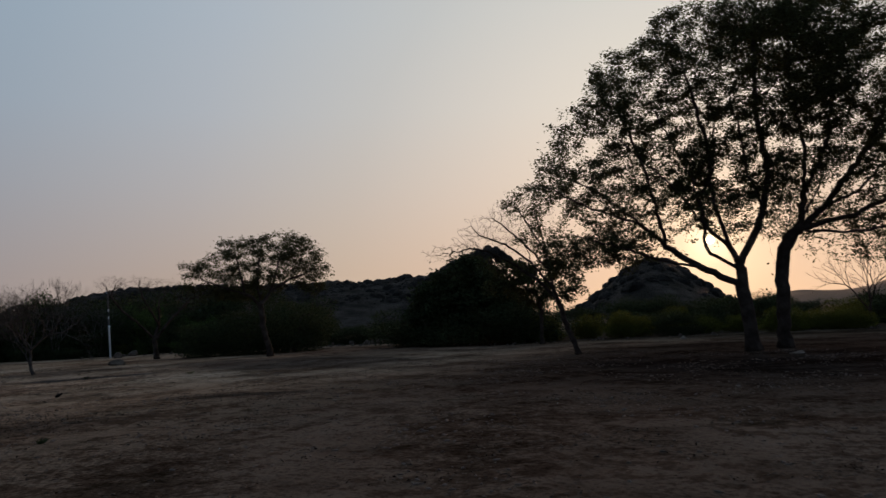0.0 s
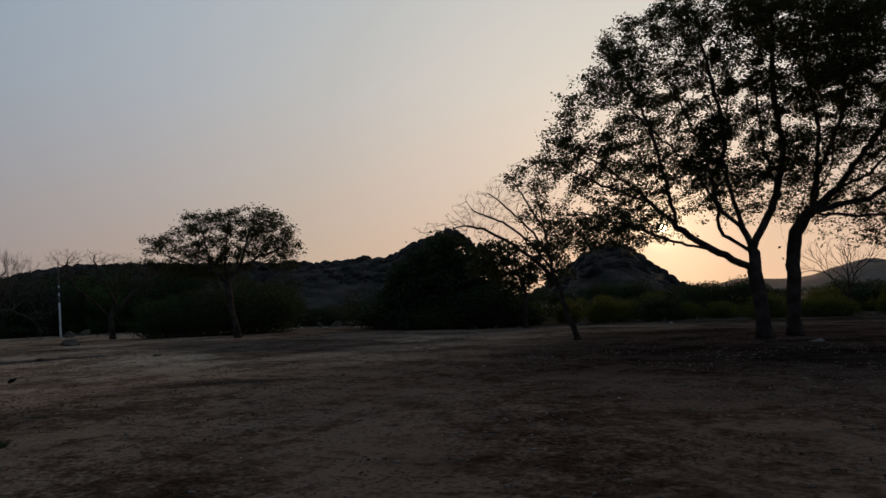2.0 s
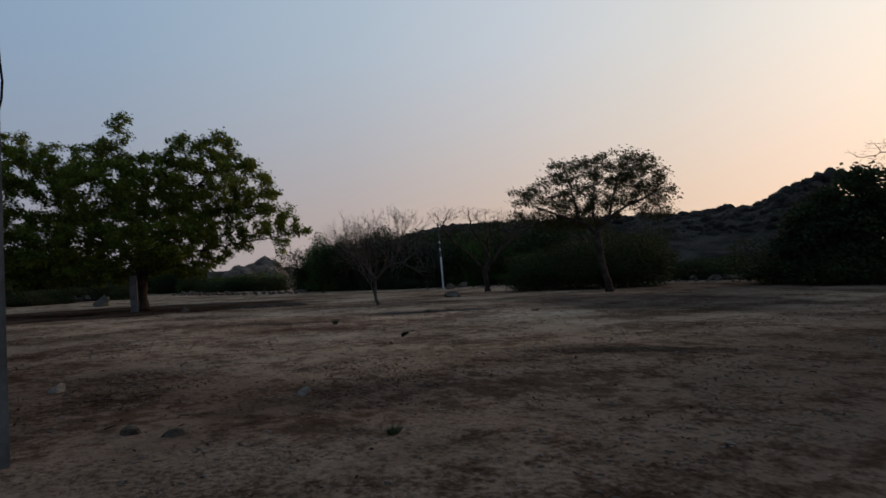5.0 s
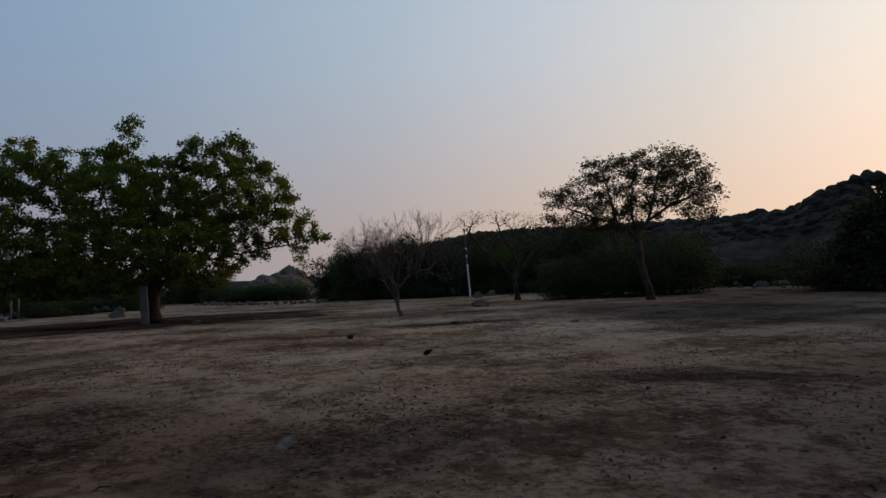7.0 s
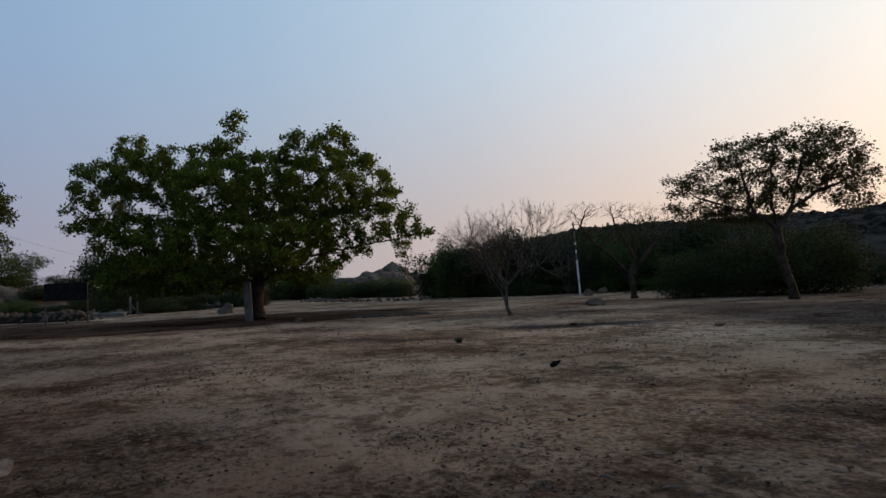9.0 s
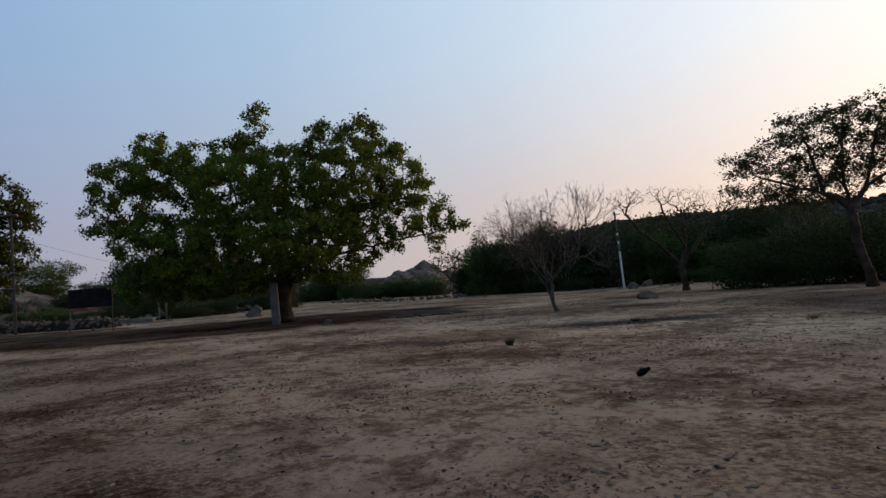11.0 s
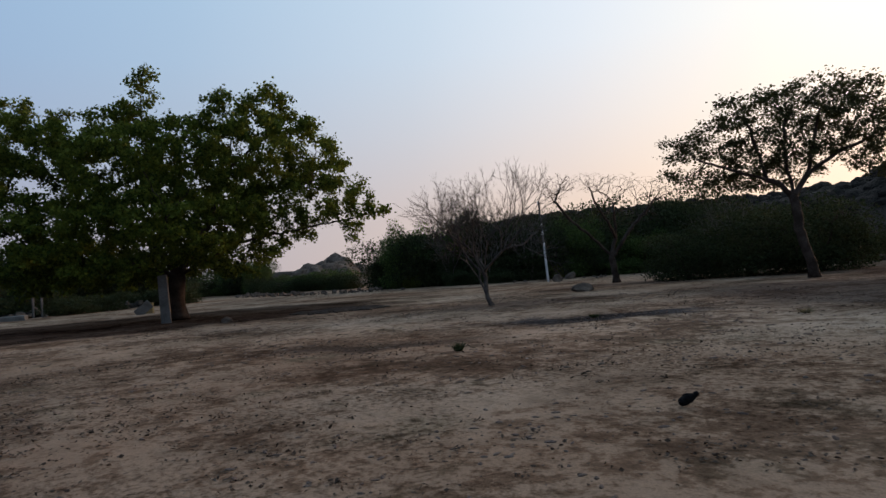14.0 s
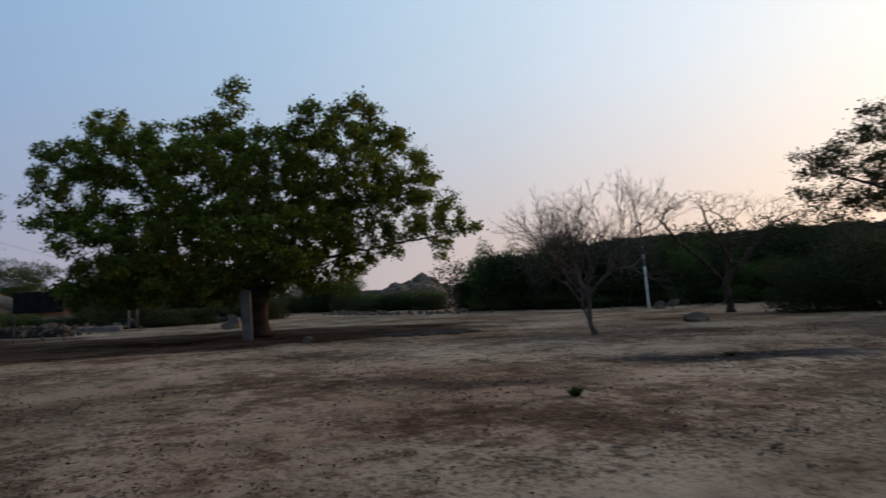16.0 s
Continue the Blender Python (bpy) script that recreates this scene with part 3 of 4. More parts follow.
sun_lobes_b = scaled(K, [
    (60, 40, 600, 130, 150, 70), (170, 0, 500, 140, 160, 110), (270, 0, 420, 120, 150, 130), (220, 40, 620, 120, 130, 70), (190, -40, 330, 120, 140, 70),
    (90, 0, 420, 90, 120, 80), (330, 0, 300, 120, 120, 70), (130, 30, 240, 100, 90, 40), (340, 0, 540, 120, 120, 90),
    (80, 20, 210, 80, 90, 35), (230, 0, 200, 90, 100, 40), (350, 0, 210, 80, 90, 40), (60, 40, 310, 70, 100, 45), (110, 20, 165, 60, 60, 24), (180, 0, 160, 60, 60, 22)], 0.09)
tree("shade_tree", (-2.2, 29.6, 0), 28.2, [
    [(0, 0, 0), (-0.1, 0, 1.5), (-0.22, 0, 2.5), (-0.25, 0, 3.5)], [(-0.22, 0, 2.6), (-1.0, 0.1, 3.0), (-1.8, 0.2, 3.4), (-3.0, 0.3, 4.3), (-4.0, 0.3, 5.3), (-5.5, 0.3, 6.6), (-6.9, 0.3, 7.4)],
    [(-0.25, 0, 3.5), (-0.6, 0, 4.2), (-0.9, 0, 5.5), (-1.15, 0, 6.8), (-1.1, -0.1, 8.1), (-1.9, -0.3, 11.5)], [(-0.25, 0, 3.5), (0.4, 0.1, 4.4), (1.0, 0.2, 5.7), (1.3, 0.1, 7.0), (1.0, 0, 9.5), (1.2, 0, 12.5)],
    [(-0.22, 0, 3.2), (-1.0, -0.2, 3.6), (-1.6, -0.3, 3.9), (-1.7, -0.4, 5.0), (-2.0, -0.5, 6.8), (-3.4, -0.6, 9.8)], [(-0.6, 0, 4.2), (-1.3, 0.4, 5.0), (-1.4, 0.6, 6.2), (-0.7, 0.7, 7.4), (-0.3, 0.8, 10)],
    [(-3.0, 0.3, 4.3), (-3.3, 0.4, 6.0), (-3.5, 0.5, 7.4), (-4.4, 0.4, 9.8)], [(-1.8, 0.2, 3.4), (-3.4, -0.4, 3.7), (-5.2, -0.6, 4.3), (-7.0, -0.6, 4.9)], [(1.0, 0.2, 5.7), (0.2, -0.5, 7.0), (-0.2, -0.9, 9.2)],
    [(-4.0, 0.3, 5.3), (-6.0, -0.2, 5.9), (-7.8, -0.2, 6.9)], [(-1.7, -0.4, 5.0), (-2.8, -0.8, 6.4), (-5.0, -0.9, 8.6)]],
    sun_lobes, "tall feathery-leaved shade tree, dark against the setting sun", goals=5200, step=0.27, trunk=0.26, tip=0.005, leaves=128000, leaf=0.115, spread=0.14, foliage=M_LEAF_DRY, seed=11, thin=0.02, slim=0.28, open_below=6.4, wander=0.28, bunch=6, flat=0.3, level=0.4, kill=1.4)
tree("shade_tree", (-1.15, 31.2, 0), 28.2, [
    [(0, 0, 0), (0.05, 0, 1.6), (0.15, 0, 3.0), (0.35, 0, 4.0)], [(0.1, 0, 2.8), (-0.15, 0, 3.7), (-0.35, 0, 4.5)], [(0.35, 0, 4.0), (1.2, 0, 5.2), (1.7, 0.1, 8.0), (1.4, 0.2, 11), (1.6, 0.2, 13.5)],
    [(0.7, 0, 4.5), (2.4, 0.3, 5.8), (4.4, 0.2, 8.2), (5.6, 0, 10.6)], [(0.9, 0, 4.8), (3.0, -0.3, 5.2), (5.5, -0.4, 6.2), (8, -0.4, 7.4)], [(1.4, 0, 6.2), (2.9, 0.5, 8.6), (3.8, 0.8, 11.8)],
    [(0.35, 0, 4.0), (0.4, -0.8, 5.6), (0.1, -1.2, 8.0), (0.3, -1.2, 10.5)], [(0.9, 0, 4.8), (2.6, 0.9, 6.8), (3.4, 1.4, 9.4)], [(2.4, 0.3, 5.8), (4.2, 0.9, 6.4), (6.4, 1.2, 8.4)], [(0.9, 0, 4.8), (2.4, -0.9, 4.5), (4.6, -1.2, 4.6), (6.6, -1.2, 4.9)]],
    sun_lobes_b, "tall feathery-leaved shade tree with a broken limb stub", goals=4800, step=0.27, trunk=0.26, tip=0.005, leaves=116000, leaf=0.115, spread=0.14, foliage=M_LEAF_DRY, seed=12, thin=0.02, slim=0.28, open_below=6.4, wander=0.28, bunch=6, flat=0.3, level=0.4, kill=1.4)

K = 0.0282
tree("field_tree", (-33.4, 36.3, 0), 64.2, [
    [(0, 0, 0), (-0.14, 0, 0.7), (-0.45, 0, 1.88), (-0.65, 0, 3.53)], [(-0.7, 0, 3.53), (-1.18, 0.06, 4.11), (-2, 0.12, 4.46), (-3.17, 0.24, 4.82), (-4.46, 0.47, 5.4)], [(-0.59, 0, 3.53), (-0.7, 0, 4.23), (-0.85, 0, 4.94)], [(-0.59, 0, 3.53), (-0.12, 0.12, 4.11), (0.24, 0, 4.58)],
    [(0.12, 0, 4.46), (0.59, 0.24, 5.64), (1.06, 0.24, 7.29)], [(-0.82, 0, 4.7), (-0.59, 0.35, 6.35), (-0.24, 0.47, 7.99)], [(-1.65, 0.12, 4.23), (-1.88, 0.47, 5.88), (-2.23, 0.59, 7.4)], [(0.24, 0, 4.58), (1.65, -0.24, 5.4), (3.06, -0.24, 5.88)]],
    scaled(K, [(-115, 70, 220, 70, 70, 36), (-175, 70, 215, 45, 45, 28), (-65, 40, 260, 75, 90, 42), (15, 0, 268, 85, 100, 38), (85, 0, 240, 55, 70, 42), (50, 0, 298, 34, 40, 14), (-165, 90, 178, 40, 40, 24), (125, 0, 205, 26, 40, 38), (-60, 40, 200, 80, 80, 34), (-120, 70, 160, 65, 50, 26), (-70, 40, 165, 60, 50, 26), (110, 10, 170, 50, 50, 22), (70, 0, 205, 60, 60, 30), (20, 20, 190, 60, 60, 26), (60, 30, 250, 60, 80, 36)], 0.07),
    "slender open-crowned tree with sparse dry leaves", goals=1300, step=0.255, trunk=0.2, tip=0.008, leaves=25000, leaf=0.14, spread=0.18, foliage=M_LEAF_DRY, seed=5, thin=0.016, bark=M_BARK, slim=0.3, bunch=6, flat=0.4, level=0.5)

bare_branches("bare_tree", (-37.7, 22.5, 0), 64.2, [((0, 0, -0.05), (-0.42, 0, 1), 1.25, -1), ((-0.1, 0, 0.35), (0.05, 0.1, 1), 1.15, 0), ((-0.42, 0, 1.1), (-0.5, -0.35, 1), 1.2, 0), ((-0.42, 0, 1.1), (0.8, 0.3, 0.9), 1.3, 0), ((-0.45, 0, 1.15), (0.4, -0.4, 1), 1.2, 0), ((-0.4, 0, 1.05), (-0.9, 0.4, 0.8), 1.1, 0)],
              "small leafless tree with a fan of pale twigs", 0.085, 0.004, M_BARK_GREY, 6, ratio=0.77, depth=7, fork=0.5, wobble=0.075, lift=0.045, side=1.0, step=0.18)
K = 0.030
tree("thorn_tree", (-45.8, 37.0, 0), 66.5, [
    [(0, 0, 0), (-0.1, 0, 0.8), (-0.2, 0, 1.6)], [(-0.2, 0, 1.6), (-1.2, 0.1, 2.7), (-2.6, 0, 3.9), (-3.4, 0, 5.0)], [(-0.2, 0, 1.6), (0.25, 0.2, 2.8), (0.2, 0.1, 4.4)], [(-0.1, 0, 1.5), (0.9, 0, 2.9), (2.2, 0, 4.2)], [(0.2, 0.1, 2.6), (-0.5, -0.5, 3.6), (-1.2, -0.6, 4.8)]],
    scaled(K, [(-125, 0, 198, 45, 60, 24), (-62, 0, 200, 50, 70, 20), (0, 10, 195, 50, 80, 22), (65, 0, 185, 50, 70, 22), (110, 0, 170, 40, 60, 18), (20, 0, 130, 90, 60, 20)], 0.06),
    "flat-topped leafless thorn tree with twisting limbs", goals=2200, step=0.2, trunk=0.19, tip=0.005, seed=7, wander=0.42, kill=1.05)
# leafless scrub on the skyline
for k, (x, y, h) in enumerate(((-66, 41.5, 1.5), (-69.5, 40, 1.35), (-63.5, 44.5, 1.4), (-50.5, 53, 1.3))):
    bare_branches("bare_scrub", (x, y, 0), 55, [((0, 0, -0.05), (-0.1, 0, 1), h, -1), ((0, 0, 0.3), (0.35, 0, 1), h, 0), ((0, 0, 0.3), (-0.4, 0.1, 1), h, 0)],
                  "leafless grey scrub standing over the thicket", 0.09, 0.009, M_BARK_PALE, 30 + k, ratio=0.8, depth=5, fork=0.4, wobble=0.08, lift=0.05, side=0.8, step=0.3)["group"] = "leafless scrub"

K = 0.0248
tree("dead_tree", (-9.4, 29.9, 0), 24.9, [
    scaled(K, [(0, 0, 0), (-14, 0, 40), (-38, 0, 112), (-46, 0, 150), (-52, 0, 190), (-62, 0, 240), (-70, 0, 268)], 0.025), scaled(K, [(-34, 0, 100), (-70, 10, 140), (-112, 10, 170), (-155, 0, 195), (-190, 0, 202)], 0.025), scaled(K, [(-46, 0, 150), (-75, 0, 190), (-110, 0, 225), (-140, 0, 250)], 0.025), scaled(K, [(-52, 0, 190), (-78, 10, 235), (-100, 10, 272)], 0.025), scaled(K, [(-40, 0, 120), (-80, -10, 170), (-125, -10, 205), (-170, 0, 225)], 0.025),
    scaled(K, [(-85, 10, 155), (-80, 10, 185), (-100, 0, 225)], 0.025), scaled(K, [(-52, 0, 195), (-44, 0, 215), (-42, 0, 225)], 0.025)],
    scaled(K, [(-160, 0, 205, 70, 60, 30), (-115, 10, 220, 45, 50, 40), (-90, 0, 255, 40, 40, 28), (-225, 0, 196, 60, 40, 20), (-110, 20, 165, 60, 50, 28), (-50, 0, 262, 25, 30, 20), (-140, 0, 245, 45, 40, 26), (-185, 0, 222, 45, 40, 22), (-110, 0, 265, 50, 45, 30), (-155, 0, 240, 60, 45, 28), (-75, 0, 290, 34, 34, 22)], 0.025),
    "leaning dead tree with a snapped upright trunk and bare branches", goals=4600, step=0.17, trunk=0.12, tip=0.0048, seed=8, wander=0.25, kill=1.05, shell=0.1)
tree("thin_leaved_tree", (-15.8, 42.5, 0), 24.9, [[(0, 0, 0), (0.1, 0, 1.6), (0, 0, 3.0)], [(0, 0, 3.0), (-1.6, 0, 4.4)], [(0, 0, 3.0), (1.4, 0, 4.6)]],
     [(-1.6, 0, 4.7, 1.7, 1.6, 1.1), (0.6, 0, 4.6, 1.8, 1.8, 1.3), (2.2, 0, 3.6, 1.2, 1.2, 0.9), (-2.8, 0, 4.0, 1.0, 1.0, 0.8), (0, 0, 3.2, 2.2, 1.5, 0.8)],
     "small sparse-leaved tree on the field's edge", goals=500, step=0.26, trunk=0.16, leaves=7000, leaf=0.16, spread=0.2, foliage=M_LEAF_DRY, seed=9, thin=0.02)
tree("leafy_tree", (-79.5, -8.0, 0), 100, [[(0, 0, 0), (0.1, 0, 2), (0.2, 0, 3.6)], [(0.2, 0, 3.6), (-2.5, 0, 6), (-4.5, 0, 8.5)], [(0.2, 0, 3.6), (2.2, 0, 6.2), (4.4, 0, 8.6)], [(0.2, 0, 3.6), (0.2, 0.4, 7), (0.4, 0.2, 10.5)]],
     [(0, 0, 11.6, 3.4, 3.4, 2.1), (-3.5, 0, 10.2, 3.2, 3.2, 2.6), (3.0, 0, 11.2, 2.8, 3.0, 2.2), (5.0, 0, 9.8, 1.8, 2.0, 1.5), (4.2, -1, 6.4, 1.9, 2.2, 1.5), (-4.5, -1, 6.0, 3, 3, 1.8), (-1, -2, 6.8, 3.4, 2.6, 1.8), (-7, 0, 8, 2.5, 3, 2.5), (-3, -1.5, 3.6, 3.4, 2.2, 1.3), (0, 0.5, 8.0, 4.0, 3.0, 2.0), (2.0, 0, 4.2, 2.6, 2.4, 1.6), (-5, 0, 3.0, 3.4, 2.6, 1.8), (0, -0.5, 2.2, 3.0, 2.0, 1.2)],
     "dense dark green tree behind the twin electric poles", goals=1500, step=0.4, trunk=0.34, leaves=40000, leaf=0.24, spread=0.3, seed=10, thin=0.035, foliage=M_LEAF_DARK)


# ---- thicket round the field ----
def bush(name, seed, mat, leaves, label, leaf=0.2):
    """A shrub about two metres across and two high, to be scaled."""
    rng = np.random.default_rng(seed)
    lobes = [(float(rng.normal() * 0.45), float(rng.normal() * 0.45), float(0.45 + 1.0 * rng.random()), 0.3 + 0.3 * float(rng.random()), 0.3 + 0.3 * float(rng.random()), 0.22 + 0.25 * float(rng.random())) for _ in range(11)]
    lobes += [(0, 0, 0.75, 0.8, 0.8, 0.65), (0.5, 0, 0.35, 0.55, 0.6, 0.34), (-0.5, 0.1, 0.35, 0.55, 0.6, 0.34), (0, 0, 0.2, 0.85, 0.85, 0.22), (0.1, 0.5, 0.3, 0.6, 0.5, 0.3), (0, -0.5, 0.3, 0.6, 0.5, 0.3)]
    nodes, par = skeleton_of([[(0, 0, 0), (0.03, 0, 0.25)]], crown_points(lobes, 260, rng), 0.12, rng, 0.3)
    rad, kids = limb_radii(par, 0.05, 0.004)
    root = tagged(new(name), label, "bush", "thicket")
    part("branchwork", limb_mesh("branchwork", nodes, par, rad, M_BARK), root)
    spots = crown_points(lobes, leaves, rng, 0.5) + rng.normal(size=(leaves, 3)) * 0.05
    spots[:, 2] = np.maximum(spots[:, 2], 0.02)
    part("foliage", leaf_mesh("foliage", spots, leaf * 0.24, rng, mat), root)
    return root


DARK_BUSH = "dense dark thorn bush in the thicket"
M_BUSH_GREEN = leaf_material("green_bush_leaf", (0.028, 0.046, 0.015), (0.08, 0.115, 0.032), 0.3)
kinds = [bush("thorn_bush", 21, M_BUSH, 12320, DARK_BUSH), bush("thorn_bush", 22, M_BUSH, 12320, DARK_BUSH), bush("thorn_bush", 23, M_BUSH, 12320, DARK_BUSH),
         bush("green_bush", 24, M_BUSH_GREEN, 13200, "fresh green bush at the field's edge"), bush("yellow_green_bush", 25, M_BUSH_LIGHT, 9900, "low yellow-green bush with backlight put into its leaf colour")]
used = [False] * 5
SPOT = random.Random(5)


def plant(kind, x, y, wide, high, z=-0.03):
    m = pose(x, y, z, 0, 0, SPOT.uniform(0, 360)) @ Matrix.Diagonal((wide / 2, wide / 2, high / 1.75, 1))
    if not used[kind]:
        used[kind] = True
        kinds[kind].matrix_basis = m
    else:
        copy_thing(kinds[kind], Matrix.Identity(4)).matrix_basis = m


def belt(points, spacing, back, wide, high, kindset, jitter=1.6):
    """Bushes along a line on the plan, set back from it."""
    for (x0, y0), (x1, y1) in zip(points[:-1], points[1:]):
        n = max(1, round(math.hypot(x1 - x0, y1 - y0) / spacing))
        for i in range(n):
            q = (i + SPOT.uniform(0.1, 0.9)) / n
            x, y = x0 + (x1 - x0) * q, y0 + (y1 - y0) * q
            r = math.hypot(x, y)
            k = 1 + (back + SPOT.uniform(-jitter, jitter)) / r
            plant(SPOT.choice(kindset), x * k, y * k, wide * SPOT.uniform(0.65, 1.35), high * SPOT.uniform(0.6, 1.12))


EDGE = [(-72, 36), (-60, 45), (-52, 52), (-44, 54)]
belt(EDGE, 2.6, 4, 5.2, 5.0, [0, 1, 2, 0, 1, 3])
belt(EDGE, 3.2, 1.5, 2.6, 1.6, [0, 3, 2, 4])
belt(EDGE, 3.0, 9, 6.5, 7.2, [0, 1, 2])
belt([(-75, 35.5), (-64, 42)], 2.2, 4, 5.5, 6.3, [3, 3, 3, 0])
belt([(-42, 53), (-31, 50)], 3.0, 6, 3.4, 1.9, [0, 2])
belt([(-38, 56), (-14, 60), (8, 60)], 3.2, 12, 5.5, 3.4, [0, 1, 2])
belt([(-19, 45), (-10, 50), (6, 53), (22, 55)], 2.2, 2, 3.6, 2.6, [4, 4, 0])
belt([(-14, 52), (6, 57), (24, 58)], 3.2, 6, 4.6, 3.2, [0, 1, 4])
belt([(-128, 33), (-102, 31)], 2.6, 8, 6.0, 4.9, [0, 1, 2, 3], 4)
belt([(-102, 31), (-82, 36)], 2.4, 8, 5.0, 3.0, [0, 1, 2, 3], 4)
belt([(-112, 7), (-112, 14), (-122, 30)], 3.4, 4, 7.0, 4.8, [0, 1, 2], 3)
plant(0, -112, 6.0, 10, 9.2)
plant(1, -114, 12.5, 11, 9.6)
plant(2, -113, 19.0, 10, 7.6)
belt([(-90, -20), (-91, -8)], 2.2, 2, 5, 4.0, [0, 1], 3)
for x, y, w, h in ((-18.5, 46.8, 6.0, 3.4), (-27.5, 46.8, 6.0, 3.4), (-23.5, 45.6, 7.5, 3.0)):
    plant(1, x, y, w, h)
for x, y, w, h in ((-39.5, 40.5, 5.5, 3.8), (-37.0, 43.0, 5.5, 4.1), (-41.5, 38.0, 4.6, 3.0)):
    plant(1, x, y, w, h)
belt([(-79, 6), (-81, 12), (-84, 20)], 2.8, 4, 4.6, 2.8, [0, 1, 2], 3)
plant(3, -138, -10, 11, 6.0, 4.0)
plant(0, -128, 0, 7, 3.0, 2.5)
belt([(-101, -12), (-103, -2), (-101, 8)], 2.6, 3, 4.5, 1.9, [0, 1, 2, 3], 3)
plant(2, -120, -12, 6, 2.6, 1.5)
plant(1, -124, -4, 6, 2.4, 2.0)
plant(0, -150, 5, 9, 4.0, 4.0)
tree("round_tree", (-23.4, 47.6, 0), 25, [[(0, 0, 0), (0.1, 0, 1.2)], [(0.1, 0, 1.2), (-1.6, 0, 3.2)], [(0.1, 0, 1.2), (1.7, 0, 3.2)], [(0.1, 0, 1.2), (0, 0.2, 4.0)]],
     [(0, 0, 4.6, 2.6, 2.6, 2.3), (-2.4, 0, 3.5, 2.0, 2.2, 2.0), (2.4, 0, 3.4, 2.2, 2.2, 1.9), (0, -1, 2.6, 3.8, 2.4, 1.8), (3.8, 0, 2.4, 1.4, 1.6, 1.4), (-3.8, 0, 2.2, 1.3, 1.6, 1.4)],
     "dense round-crowned dark tree at the field's edge", goals=900, step=0.3, trunk=0.2, leaves=30000, leaf=0.2, spread=0.3, foliage=M_BUSH, seed=14, thin=0.04)


# ---- rocks ----
rock_meshes = [mesh_from("boulder", *rock_data(s, 1, 0.8, 0.75), M_ROCK) for s in (31, 32, 33, 34, 35)]


M_STONE_PALE = rough_material("pale_granite", (0.11, 0.088, 0.070), (0.19, 0.152, 0.122), (0.27, 0.22, 0.178), 3.0, 0.6, 0.02)
pale_mesh = mesh_from("pale_boulder", *rock_data(36, 1, 0.8, 0.75, 0.4, 3), M_STONE_PALE)


red_meshes = [mesh_from("red_stone", *rock_data(s, 1, 0.8, 0.75), M_ROCK_RED) for s in (37, 38, 39)]


def rock(name, x, y, wide, deep, high, label, turn=0, mesh=0, parent=None, z=-0.02, tilt=0):
    ob = part(name, pale_mesh if mesh < 0 else red_meshes[mesh % 3] if mesh > 9 else rock_meshes[mesh % 5], parent)
    ob.matrix_basis = pose(x, y, z, tilt, 0, turn) @ Matrix.Diagonal((wide / 2, deep / 1.6, high / 1.0, 1))
    if not parent:
        tagged(ob, label, "rock")
    return ob


rock("boulder", -40.7, 29.9, 1.4, 0.9, 0.42, "low flat granite boulder on the bare field", 40, 0)
rock("boulder", -55.8, 41.0, 1.0, 0.8, 0.55, "squarish granite block beside the whitewashed pole", 20, 1)
rock("boulder", -58.6, 44.6, 1.2, 0.8, 0.6, "pale granite boulder on the field's edge", 70, 2)
rock("boulder", -44.7, 14.2, 0.75, 0.5, 0.26, "small stone in the shade of the green tree", 30, 3)
rock("boulder", -14.72, 7.5, 0.42, 0.26, 0.15, "pale angular stone lying on dry earth", 10, -1)
rock("boulder", -13.4, 5.4, 0.33, 0.2, 0.11, "dark flat stone lying on dry earth", 60, 1)
rock("boulder", -13.9, 5.0, 0.36, 0.25, 0.14, "half-buried brown stone in loose soil", 15, 2)
rock("boulder", -18.2, 4.85, 0.45, 0.3, 0.17, "pale lump of stone on bare ground", 80, -1)
rock("boulder", -11.9, 4.55, 0.11, 0.08, 0.06, "small whitish pebble on the earth", 0, -1)
rock("boulder", -65.3, 2.9, 0.5, 0.35, 0.25, "dark stone at the foot of the black board", 0, 1)


def stone_row(name, label, points, count, size, seed, spread=0.6, pile=0.0, first=0):
    """Loose stones dropped along a line; pile heaps them up."""
    rng = random.Random(seed)
    root = tagged(new(name), label, "stones")
    root.matrix_basis = pose(points[0][0], points[0][1], 0)
    if pile > 0.5:
        cv, cf = [], []
        line = [Vector((x - points[0][0], y - points[0][1], -0.3 * pile)) for x, y in points]
        line = [a.lerp(b, q / 8) for a, b in zip(line[:-1], line[1:]) for q in range(8)] + [line[-1]]
        tube(line, [pile * (0.95 + 0.25 * noise.noise(p * 0.9)) for p in line], 12, cv, cf)
        part("core", mesh_from("core", cv, cf, M_HILL), root, "packed earth and chippings between the stones")
    for _ in range(count):
        j = rng.randrange(len(points) - 1)
        q = rng.random()
        off = rng.gauss(0, spread)
        x = points[j][0] + (points[j + 1][0] - points[j][0]) * q - points[0][0] + off
        y = points[j][1] + (points[j + 1][1] - points[j][1]) * q - points[0][1] + rng.gauss(0, spread)
        s = size * rng.uniform(0.5, 1.6)
        z = 0.62 * pile * max(0, 1 - (off / (spread * 1.6)) ** 2) * rng.random() ** 0.5 - 0.03
        rock("stone", x, y, s, s * rng.uniform(0.6, 1), s * rng.uniform(0.35, 0.7), "", rng.uniform(0, 360), first + rng.randrange(5), root, z, rng.uniform(-20, 20) if pile else 0)


stone_row("edge_stones", "straggling line of pale stones along the field's edge", [(-64, 42), (-58, 45), (-50, 51), (-42, 53.5), (-30, 49), (-20, 44), (-10, 48), (4, 52)], 110, 0.3, 1, 0.6)
stone_row("edge_stones", "low line of broken stones behind the green tree", [(-104, 30), (-92, 28), (-80, 30), (-72, 34)], 120, 0.42, 2, 0.9, 0.25)
